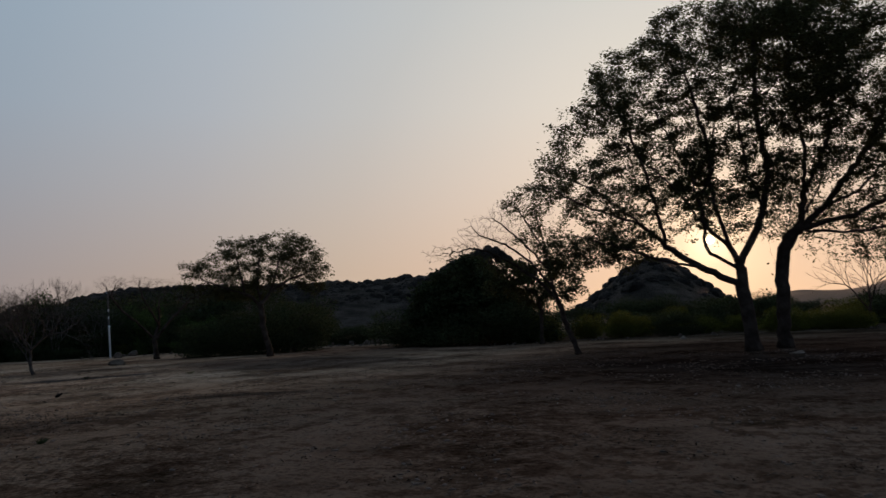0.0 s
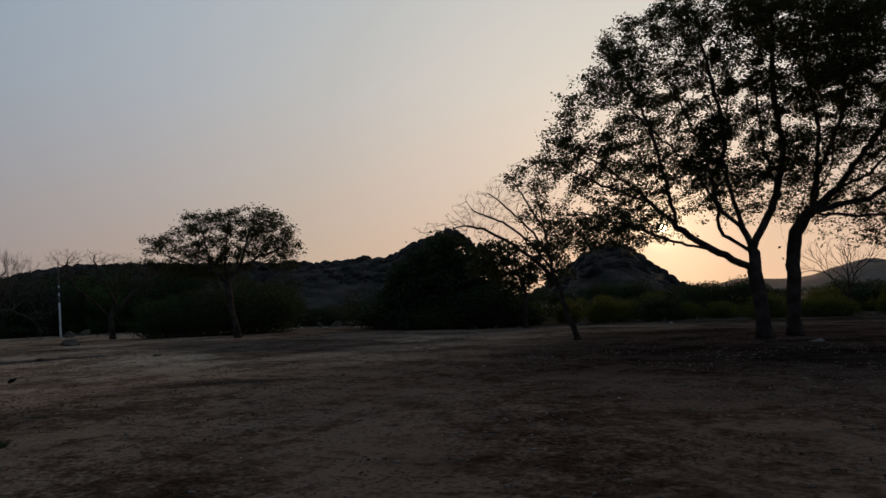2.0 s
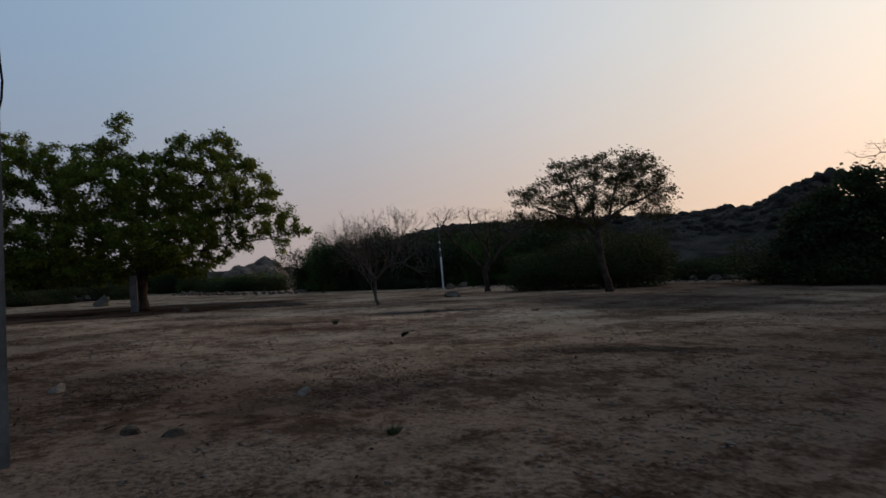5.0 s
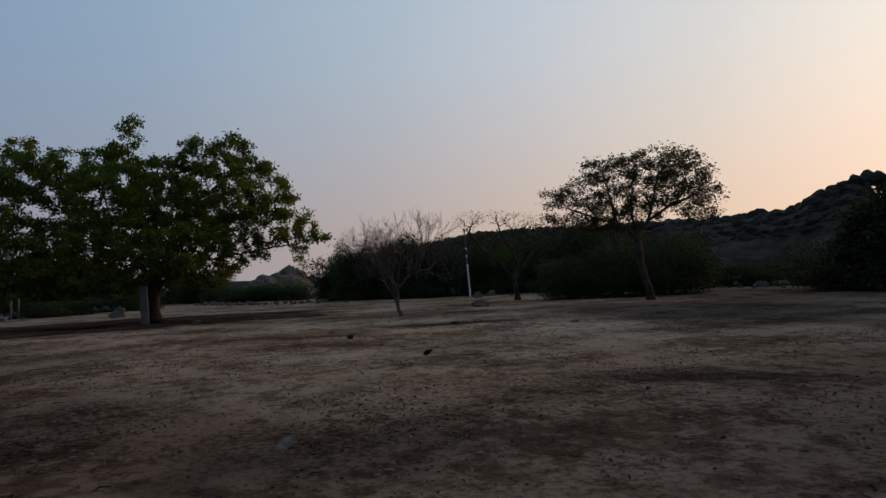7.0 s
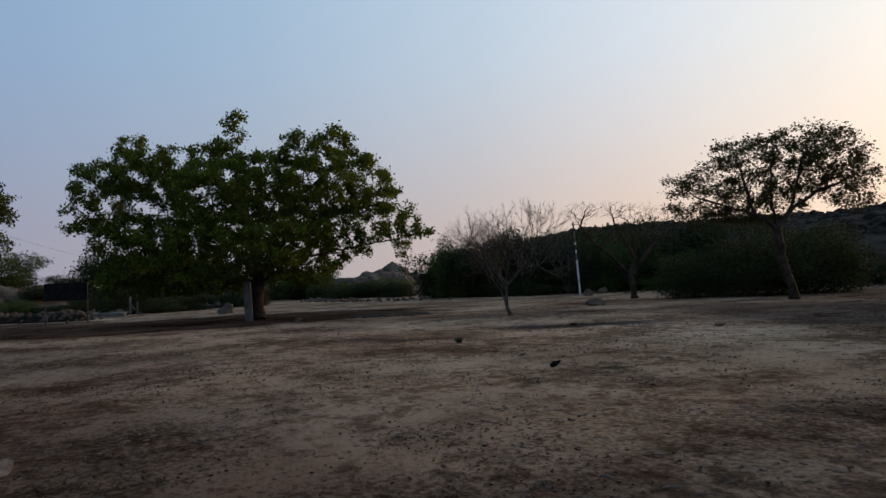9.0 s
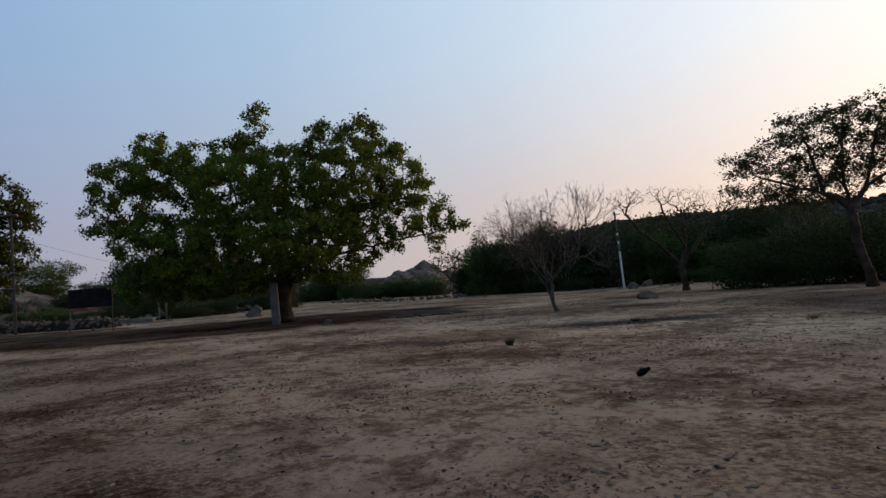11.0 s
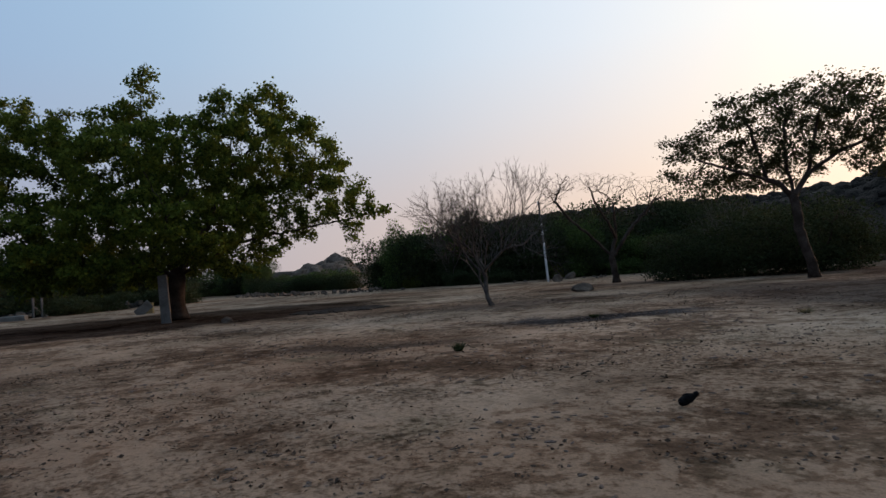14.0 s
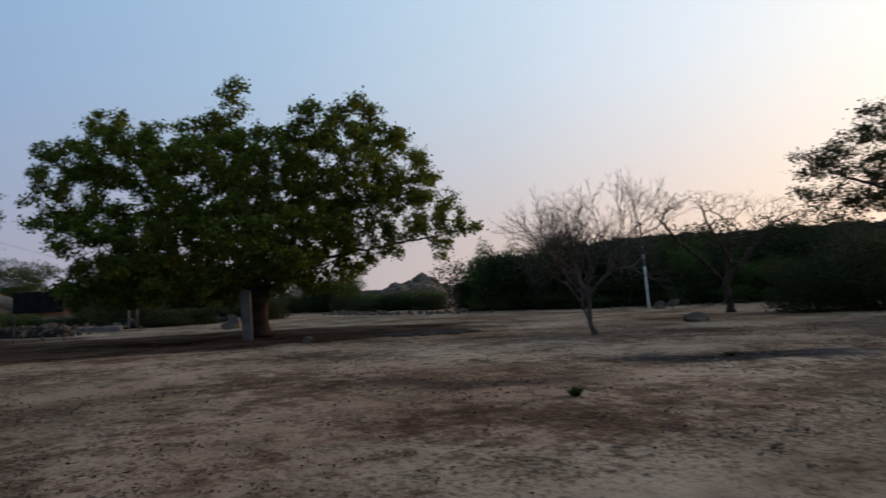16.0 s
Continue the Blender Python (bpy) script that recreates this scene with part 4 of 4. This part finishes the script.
stone_row("rubble_wall", "tumbled dry-stone wall of broken granite", [(-80, -9), (-76, -4), (-72.5, 1), (-70.5, 3.6)], 300, 0.48, 3, 0.5, 1.1, 10)
stone_row("rubble_heap", "heap of grey building stones and boulders", [(-80, 5), (-84, 9), (-86, 13), (-92, 20)], 150, 0.5, 4, 1.0, 0.8)
stone_row("granite_blocks", "pale split granite blocks stacked loosely", [(-47, 55), (-40, 56), (-36, 54.5)], 46, 0.6, 5, 0.8, 0.25)


def boulder_field(name, label, az0, az1, r0, r1, ridge, lift, count, size, seed, mat):
    """Many boulders strewn over a hill, one mesh."""
    rng = random.Random(seed)
    sets = [rock_data(s, 1, 0.9, 0.8, 0.82, 2) for s in (61, 62, 63, 64, 65, 66)]
    verts, faces = [], []
    for _ in range(count):
        az, q = rng.uniform(az0, az1), rng.uniform(0.12, 0.62)
        h = max(0, ridge(az)) * math.sin(math.pi * q * 0.85) ** 0.8
        if h < 2:
            continue
        r = r0 + (r1 - r0) * q
        s = size * rng.uniform(0.4, 1.0) ** 2 * 1.6
        vs, fs = rng.choice(sets)
        t = Matrix.Translation((-r * math.sin(radians(az)), r * math.cos(radians(az)), h * lift - s * 0.55)) @ Matrix.Rotation(rng.uniform(0, 6.28), 4, "Z") @ Matrix.Diagonal((s, s * rng.uniform(0.6, 1.2), s * rng.uniform(0.6, 1.1), 1))
        base = len(verts)
        verts += [t @ v for v in vs]
        faces += [[base + k for k in f] for f in fs]
    tagged(part(name, mesh_from(name, verts, faces, mat)), label, "boulders", "", "stuff")


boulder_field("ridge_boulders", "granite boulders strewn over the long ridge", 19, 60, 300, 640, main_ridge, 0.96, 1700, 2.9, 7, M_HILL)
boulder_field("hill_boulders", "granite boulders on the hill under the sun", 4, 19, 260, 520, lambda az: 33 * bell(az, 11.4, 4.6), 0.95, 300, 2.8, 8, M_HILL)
boulder_field("outcrop_boulders", "bare orange granite boulders on the outcrop", 86, 110, 110, 190, lambda az: 5.6 * bell(az, 96, 8) + 3 * bell(az, 106, 5), 0.9, 170, 1.7, 9, M_ROCK_RED)
boulder_field("knoll_boulders", "grey granite boulders on the small knoll", 64, 75, 130, 220, lambda az: 5.8 * bell(az, 68.4, 2.8), 0.9, 110, 2.2, 10, M_ROCK)


def crag(name, label, az, r, z, rows, mat):
    """A stack of split granite blocks: (sideways, up, width, height) each."""
    verts, faces = [], []
    side = Vector((math.cos(radians(az)), math.sin(radians(az)), 0))
    foot = Vector((-r * math.sin(radians(az)), r * math.cos(radians(az)), z))
    for k, (u, w, wide, high) in enumerate(rows):
        vs, fs = rock_data(80 + k, wide * 0.62, wide * 0.6, high, 0.62, 2)
        base = len(verts)
        verts += [foot + side * u + Vector((0, 0, w)) + v for v in vs]
        faces += [[base + i for i in f] for f in fs]
    tagged(part(name, mesh_from(name, verts, faces, mat)), label, "rocks", "", "structure")


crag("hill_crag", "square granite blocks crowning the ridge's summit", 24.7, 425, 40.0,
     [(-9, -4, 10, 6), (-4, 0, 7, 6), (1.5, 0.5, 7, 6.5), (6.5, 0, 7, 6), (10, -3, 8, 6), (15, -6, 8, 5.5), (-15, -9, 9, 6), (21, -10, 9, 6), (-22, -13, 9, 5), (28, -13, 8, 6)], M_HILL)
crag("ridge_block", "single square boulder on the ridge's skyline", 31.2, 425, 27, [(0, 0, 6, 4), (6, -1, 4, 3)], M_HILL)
bare_branches("bare_tree", (3.4, 58.0, 0), 0, [((0, 0, -0.05), (0.1, 0, 1), 1.6, -1), ((0, 0, 0.9), (-0.4, 0, 1), 1.5, 0), ((0, 0, 1.1), (0.5, 0, 1), 1.5, 0)],
              "leafless tree standing on the sunward edge", 0.1, 0.008, M_BARK, 71, ratio=0.78, depth=5, fork=0.45, wobble=0.1, lift=0.05, side=0.8, step=0.3)


# ---- poles, boards and wires ----
def round_pole(name, height, r0, r1, mat, sides=14, lean=0.0, bend=0.0):
    verts, faces = [], []
    n = 9
    pts = [Vector((lean * height * i / (n - 1) + bend * math.sin(math.pi * i / (n - 1)), 0, -0.1 + (height + 0.1) * i / (n - 1))) for i in range(n)]
    tube(pts, [r0 + (r1 - r0) * i / (n - 1) for i in range(n)], sides, verts, faces)
    return mesh_from(name, verts, faces, mat, True)


def bar(name, a, b, r, mat, parent, sides=8, label="", sag=0.0, n=2):
    a, b = Vector(a), Vector(b)
    pts = [a.lerp(b, i / (n - 1)) - Vector((0, 0, sag * 4 * (i / (n - 1)) * (1 - i / (n - 1)))) for i in range(n)]
    verts, faces = [], []
    tube(pts, [r] * n, sides, verts, faces)
    return part(name, mesh_from(name, verts, faces, mat, n > 2), parent, label)


white_pole = tagged(new("whitewashed_pole"), "thin pole whitewashed below with flaking dark upper half", "pole")
white_pole.matrix_basis = pose(-57.4, 41.3, 0, 0, 0, 50)
part("lower_shaft", round_pole("lower_shaft", 3.0, 0.085, 0.075, M_WHITE, lean=-0.045), white_pole, "whitewashed lower half")
for z, r, mat in ((2.95, 0.074, M_CONCRETE), (3.6, 0.071, M_WHITE), (3.85, 0.07, M_STEEL), (4.3, 0.068, M_WHITE), (4.5, 0.066, M_STEEL)):
    top = {2.95: 3.6, 3.6: 3.85, 3.85: 4.3, 4.3: 4.5, 4.5: 6.2}[z]
    bar("shaft_band", (-0.045 * z, 0, z), (-0.045 * top, 0, top), r, mat, white_pole, 12)
bar("cross_arm", (-0.45, 0, 6.0), (0.1, 0, 6.02), 0.03, M_STEEL, white_pole)
bar("insulator", (-0.36, 0, 6.0), (-0.36, 0, 6.2), 0.04, M_WHITE, white_pole)

POLE = Vector((-13.35, 3.72, 0))
power_pole = tagged(new("power_pole"), "tall square-tapered grey concrete power pole on bare earth", "pole")
power_pole.matrix_basis = Matrix.Translation(POLE)


def tapered_post(name, w0, w1, h, mat, bevel=0.02):
    bm = bmesh.new()
    bmesh.ops.create_cube(bm, size=1.0, matrix=Matrix.Translation((0, 0, h / 2 - 0.1)) @ Matrix.Diagonal((1, 1, h + 0.2, 1)))
    for v in bm.verts:
        w = w0 if v.co.z < 1 else w1
        v.co.x *= w
        v.co.y *= w
    bmesh.ops.bevel(bm, geom=bm.edges[:], offset=bevel, segments=2, affect="EDGES")
    me = bpy.data.meshes.new(name)
    bm.to_mesh(me)
    bm.free()
    me.materials.append(mat)
    return me


part("shaft", tapered_post("shaft", 0.26, 0.15, 8.6, M_CONCRETE), power_pole)
bar("cross_arm", (-0.1, -0.9, 8.2), (0.1, 0.9, 8.2), 0.04, M_STEEL, power_pole)
for off in (-0.8, 0.0, 0.8):
    bar("insulator", (0, off, 8.2 if off else 8.5), (0, off, 8.45 if off else 8.75), 0.05, M_WHITE, power_pole)
loose = [Vector((0.12, 0.04, 8.1)), Vector((0.14, 0.08, 6.8)), Vector((0.12, 0.0, 5.9)), Vector((0.14, -0.03, 5.0)), Vector((0.14, 0.13, 4.0)), Vector((0.15, 0.08, 3.3)), Vector((0.14, 0.05, 2.6))]
lv, lf = [], []
tube([loose[min(i // 4, 5)].lerp(loose[min(i // 4, 5) + 1], (i % 4) / 4) + Vector((0, 0.03 * math.sin(i * 1.1), 0)) for i in range(24)], [0.012] * 24, 5, lv, lf)
part("loose_cable", mesh_from("loose_cable", lv, lf, M_BLACK, True), power_pole, "loose black cable hanging beside the shaft")

A, B = Vector((-72.8, -6.5, 0)), Vector((-71.2, -2.6, 0))
twin = tagged(new("twin_electric_poles"), "two concrete poles joined by steel beams carrying a blue box", "pole structure")
twin.matrix_basis = Matrix.Translation(A)
D = B - A
for p in (Vector((0, 0, 0)), D):
    part("pole", tapered_post("pole", 0.22, 0.15, 9.0, M_POLE), twin, "", Matrix.Translation(p))
u = D.normalized()
for z, r in ((8.75, 0.09), (4.45, 0.06), (3.35, 0.075)):
    for side in (-0.2, 0.2):
        bar("cross_beam", Vector((side, 0, z)) - u * 0.5, D + Vector((side, 0, z)) + u * 0.5, r, M_STEEL, twin)
bm_box = part("transformer_box", box_mesh("transformer_box", 1.2, 0.5, 1.3, M_BLUE, 0.05), twin, "blue painted metal box", Matrix.Translation(D * 0.42 + Vector((0.25, 0, 3.45))) @ Matrix.Rotation(math.atan2(u.y, u.x), 4, "Z"))
for k in (-0.35, -0.1, 0.2):
    part("cooling_rib", box_mesh("cooling_rib", 0.06, 0.08, 1.0, M_STEEL, 0.01), bm_box, "", pose(k, -0.27, 0.15))
    part("cooling_rib", box_mesh("cooling_rib", 0.06, 0.08, 1.0, M_STEEL, 0.01), bm_box, "", pose(k, 0.27, 0.15))
for k in (0.1, 0.5, 0.9):
    bar("insulator", D * k + Vector((0, 0, 8.8)), D * k + Vector((0, 0, 9.1)), 0.07, M_WHITE, twin)
for k, off in ((0.1, -0.8), (0.5, 0.0), (0.9, 0.8)):
    w = bar("power_line", A + D * k + Vector((0, 0, 9.1)), POLE + Vector((0, off, 8.45 if off else 8.75)), 0.008, M_BLACK, None, 4, "", 0.7, 25)
    tagged(w, "thin black overhead wire strung between the poles", "wire", "overhead wires")
w = bar("power_line", B + Vector((0, 0, 7.2)), (-140, 20, 5.0), 0.01, M_BLACK, None, 4, "", 0.9, 21)
tagged(w, "thin black overhead wire running off behind the green tree", "wire", "overhead wires")
far_pole = tagged(part("far_pole", round_pole("far_pole", 5.1, 0.12, 0.09, M_CONCRETE), None, "", pose(-140, 20, 0)), "distant grey pole among bushes", "pole")

board = tagged(new("notice_board"), "blank black notice board on two thin steel legs", "board")
board.matrix_basis = pose(-63.1, 2.95, 0, 0, 0, math.degrees(math.atan2(2.6, 0.9)))
part("panel", box_mesh("panel", 2.75, 0.05, 1.2, M_BLACK, 0.012), board, "", pose(0, 0, 1.62))
for x in (-1.36, 1.36):
    part("leg", box_mesh("leg", 0.06, 0.06, 2.8, M_STEEL, 0.008), board, "", pose(x, 0.055, -0.02))
for z in (1.62, 2.76):
    part("rail", box_mesh("rail", 2.8, 0.04, 0.06, M_STEEL, 0.006), board, "", pose(0, 0.05, z))

slab = tagged(part("stone_post", box_mesh("stone_post", 0.42, 0.2, 2.25, M_CONCRETE, 0.03, 0.03, 4, 3)), "upright rough granite slab post beside the tree trunk", "post")
slab.matrix_basis = pose(-49.2, 12.6, -0.08, 0, -2, 74)
lean_slab = tagged(part("leaning_slab", box_mesh("leaning_slab", 0.6, 0.14, 1.15, M_CONCRETE, 0.03, 0.03, 6, 3)), "pale stone slab leaning against a low block", "slab")
lean_slab.matrix_basis = pose(-66.0, 13.2, -0.02, 0, 52, 76)
block = tagged(part("ochre_block", box_mesh("ochre_block", 0.6, 0.5, 0.75, M_YELLOW, 0.05, 0.05, 7, 3)), "small ochre-painted masonry block", "block")
block.matrix_basis = pose(-67.0, 14.1, -0.03, 0, 0, 70)
trough = tagged(part("stone_trough", box_mesh("stone_trough", 3.6, 1.2, 0.4, M_CONCRETE, 0.05, 0.04, 8, 3)), "low flat concrete slab among the rubble", "slab")
trough.matrix_basis = pose(-77.5, 5.0, -0.03, 0, 0, 80)
for x, y, h in ((-80.5, 7.2, 2.2), (-81.0, 7.8, 2.6)):
    st = tagged(part("fence_post", box_mesh("fence_post", 0.2, 0.14, h * 0.8, M_CONCRETE, 0.02, 0.02, 9, 3)), "pale stone fence post among the rubble", "post", "rubble posts")
    st.matrix_basis = pose(x, y, -0.05, 0, 3, 20)

# ---- the field's litter ----
jug = tagged(new("black_canister"), "black plastic canister lying tilted on bare earth", "canister")
jug.matrix_basis = pose(-20.78, 13.16, 0, 0, 0, 56) @ Matrix.Scale(0.62, 4)
jv, jf = [], []
tube([Vector((-0.15, 0, 0.055)), Vector((-0.13, 0, 0.06)), Vector((-0.06, 0, 0.085)), Vector((0.02, 0, 0.12)), Vector((0.08, 0, 0.15)), Vector((0.11, 0, 0.165))], [0.03, 0.062, 0.08, 0.075, 0.055, 0.035], 12, jv, jf)
part("body", mesh_from("body", jv, jf, M_CHAR, True), jug)
cv, cf = [], []
tube([Vector((0.09, 0, 0.16)), Vector((0.11, 0, 0.172)), Vector((0.15, 0, 0.19)), Vector((0.165, 0, 0.196))], [0.03, 0.046, 0.044, 0.025], 12, cv, cf)
part("cap", mesh_from("cap", cv, cf, M_CHAR, True), jug)
hv, hf = [], []
tube([Vector((-0.08, 0, 0.15)), Vector((-0.075, 0, 0.178)), Vector((-0.02, 0, 0.19)), Vector((0.03, 0, 0.19))], [0.012] * 4, 6, hv, hf)
part("handle", mesh_from("handle", hv, hf, M_CHAR, True), jug)


def tuft(x, y, r, h, label, seed, blades=90, mat=None):
    rng = np.random.default_rng(seed)
    n = blades
    a = rng.random(n) * 6.283
    d = r * 0.35 * np.sqrt(rng.random(n))
    base = np.stack([d * np.cos(a), d * np.sin(a), np.full(n, -0.01)], 1)
    out = np.stack([np.cos(a), np.sin(a), np.zeros(n)], 1) * (r * rng.random(n))[:, None]
    top = base + out + np.stack([np.zeros(n), np.zeros(n), h * (0.5 + 0.6 * rng.random(n))], 1)
    side = np.stack([-np.sin(a), np.cos(a), np.zeros(n)], 1) * 0.008
    verts = np.concatenate([base - side, base + side, (base + top) / 2 + side * 0.8 + out * -0.1, top])
    faces = [(i, i + n, i + 2 * n) for i in range(n)] + [(i, i + 2 * n, i + 3 * n) for i in range(n)]
    ob = tagged(part("grass_tuft", mesh_from("grass_tuft", verts, faces, mat or M_STRAW)), label, "grass")
    ob.matrix_basis = pose(x, y, 0)


tuft(-26.75, 14.22, 0.14, 0.2, "dark dry tuft of grass on the field", 1, 140, M_BUSH)
tuft(-29.4, 19.95, 0.16, 0.1, "scorched tuft at the old fire place", 2, 200, M_BUSH)
tuft(-11.7, 7.1, 0.12, 0.12, "small withered tuft in the soil", 3, 60, M_BUSH)
tuft(-25.0, 22.0, 0.2, 0.12, "straw-coloured tuft of dry grass", 4, 120)


def litter(name, label, count, size, seed, mat, flat=0.3, rng_box=((-44, 2), (3, 30)), clump=0.0, small=False):
    """Bits of leaf, bark and dung strewn in drifts over the field, one mesh."""
    rng = random.Random(seed)
    sets = [rock_data(s, 1, 0.7, flat, 0.7, 1) for s in (71, 72, 73)]
    verts, faces = [], []
    made = 0
    while made < count:
        x, y = rng.uniform(*rng_box[0]), rng.uniform(*rng_box[1])
        if noise.noise(Vector((x * 0.45, y * 0.45, seed))) + 0.5 * noise.noise(Vector((x * 1.6, y * 1.6, seed))) < clump + rng.uniform(-0.25, 0.25):
            continue
        made += 1
        s = size * rng.uniform(0.35, 1.0) ** 2 * 1.5
        vs, fs = rng.choice(sets)
        t = Matrix.Translation((x, y, ground_height(x, y) - 0.15 * s)) @ Matrix.Rotation(rng.uniform(0, 6.28), 4, "Z") @ Matrix.Diagonal((s * rng.uniform(0.7, 2.2), s, s, 1))
        base = len(verts)
        verts += [t @ v for v in vs]
        faces += [[base + k for k in f] for f in fs]
    tagged(part(name, mesh_from(name, verts, faces, mat)), label, name.replace("_", " "), "", "stuff")


M_DEAD_LEAF = rough_material("dead_leaf", (0.045, 0.031, 0.023), (0.085, 0.059, 0.043), (0.15, 0.107, 0.077), 9.0, 0.4, 0.01)


def fallen_leaves(name, label, drifts, per, seed, size):
    """Curled dead leaves and straw lying in loose clumps, one mesh."""
    rng, lot = np.random.default_rng(seed), random.Random(seed)
    hearts = []
    while len(hearts) < drifts:
        x, y = lot.uniform(-46, 1), lot.uniform(2, 31)
        if noise.noise(Vector((x * 0.3, y * 0.3, seed))) + 0.6 * noise.noise(Vector((x * 1.1, y * 1.1, seed))) > lot.uniform(-0.1, 0.55):
            hearts.append((x, y, lot.uniform(0.04, 0.22)))
    for x, y, r, count in ((-15.7, 9.6, 1.3, 70), (-14.6, 8.2, 1.2, 60), (-16.2, 5.8, 1.2, 50), (-23.2, 9.6, 1.4, 50), (-24.7, 6.9, 1.3, 40), (-28.2, 12.6, 1.6, 60), (-13.6, 13.8, 1.3, 60), (-10.7, 10.0, 1.5, 50), (-24.0, 15.6, 1.6, 60)):
        hearts += [(lot.gauss(x, r), lot.gauss(y, r * 0.7), lot.uniform(0.05, 0.25)) for _ in range(count)]
    spots = np.array([(x, y, 0.0) for x, y, r in hearts for _ in range(per)])
    wide = np.repeat([h[2] for h in hearts], per)
    spots[:, :2] += rng.normal(size=(len(spots), 2)) * wide[:, None]
    spots[:, 2] = [ground_height(x, y) + 0.012 for x, y, _ in spots]
    tagged(part(name, leaf_mesh(name, spots, size, rng, M_DEAD_LEAF, droop=0.0, slim=0.3, level=0.22)), label, "dead leaves", "", "stuff")


fallen_leaves("dead_leaves", "curled brown dead leaves lying in loose clumps", 2600, 9, 51, 0.045)
litter("leaf_litter", "dark trodden leaf litter strewn over the earth", 2500, 0.024, 41, M_DUNG, 0.22, clump=0.3)
litter("dirt_clods", "loose clods of brown earth on the field", 9900, 0.028, 42, M_DIRT, 0.5, clump=0.15)
litter("pebbles", "scattered small grey pebbles on the field", 500, 0.035, 43, M_ROCK, 0.5, clump=-0.2)


def twigs(count, seed):
    rng = random.Random(seed)
    verts, faces = [], []
    for _ in range(count):
        x, y, a = rng.uniform(-40, 0), rng.uniform(3, 28), rng.uniform(0, 6.28)
        z = ground_height(x, y) + 0.012
        d, k = Vector((math.cos(a), math.sin(a), 0)), rng.uniform(0.06, 0.2)
        p = Vector((x, y, z))
        tube([p, p + d * k * 0.5 + Vector((0, 0, 0.015)) + d.cross(Vector((0, 0, 1))) * 0.03, p + d * k], [0.009, 0.008, 0.004], 4, verts, faces)
    tagged(part("fallen_twigs", mesh_from("fallen_twigs", verts, faces, M_DUNG)), "dark fallen twigs lying on the earth", "twigs", "", "stuff")


twigs(160, 44)
litter("earth_mound", "low mound of dark loose soil", 80, 0.4, 45, M_DUNG, 0.3, ((-46.5, -43.8), (17.5, 21)), -1)
litter("paper_scraps", "tiny pale scraps of paper and plastic on the earth", 60, 0.022, 46, M_WHITE, 0.2, ((-40, -4), (4, 26)), -0.4)


# ---- earth bank on the sunward side of the field ----
def earth_bank(name, label, points, radius, seed):
    verts, faces = [], []
    line = [Vector((x, y, -radius * 0.55)) for x, y in points]
    line = [a.lerp(b, q / 14) for a, b in zip(line[:-1], line[1:]) for q in range(14)] + [line[-1]]
    n = len(line)
    tube(line, [radius * min(1.0, 0.35 + 4 * min(i, n - 1 - i) / n) * (1 + 0.18 * noise.noise(p * 0.5 + Vector((seed, 0, 0)))) for i, p in enumerate(line)], 16, verts, faces)
    verts = [v + noise.noise_vector(v * 1.3) * 0.12 for v in verts]
    tagged(part(name, mesh_from(name, verts, faces, M_DIRT)), label, "earth bank", "", "structure")


earth_bank("bank_1", "low dark bank of dug earth beside the shade trees", [(2.5, 39), (9, 40.5), (20, 40), (32, 38)], 1.9, 3)
rock("boulder", -0.6, 27.6, 0.9, 0.5, 0.12, "flat pale slab of stone under the shade trees", 20, -1)
rock("boulder", -5.6, 25.0, 0.16, 0.12, 0.09, "small pale stone near the shade trees", 50, -1)
rock("boulder", -7.2, 44.0, 0.9, 0.5, 0.25, "pale stone at the foot of the bushes", 70, -1)
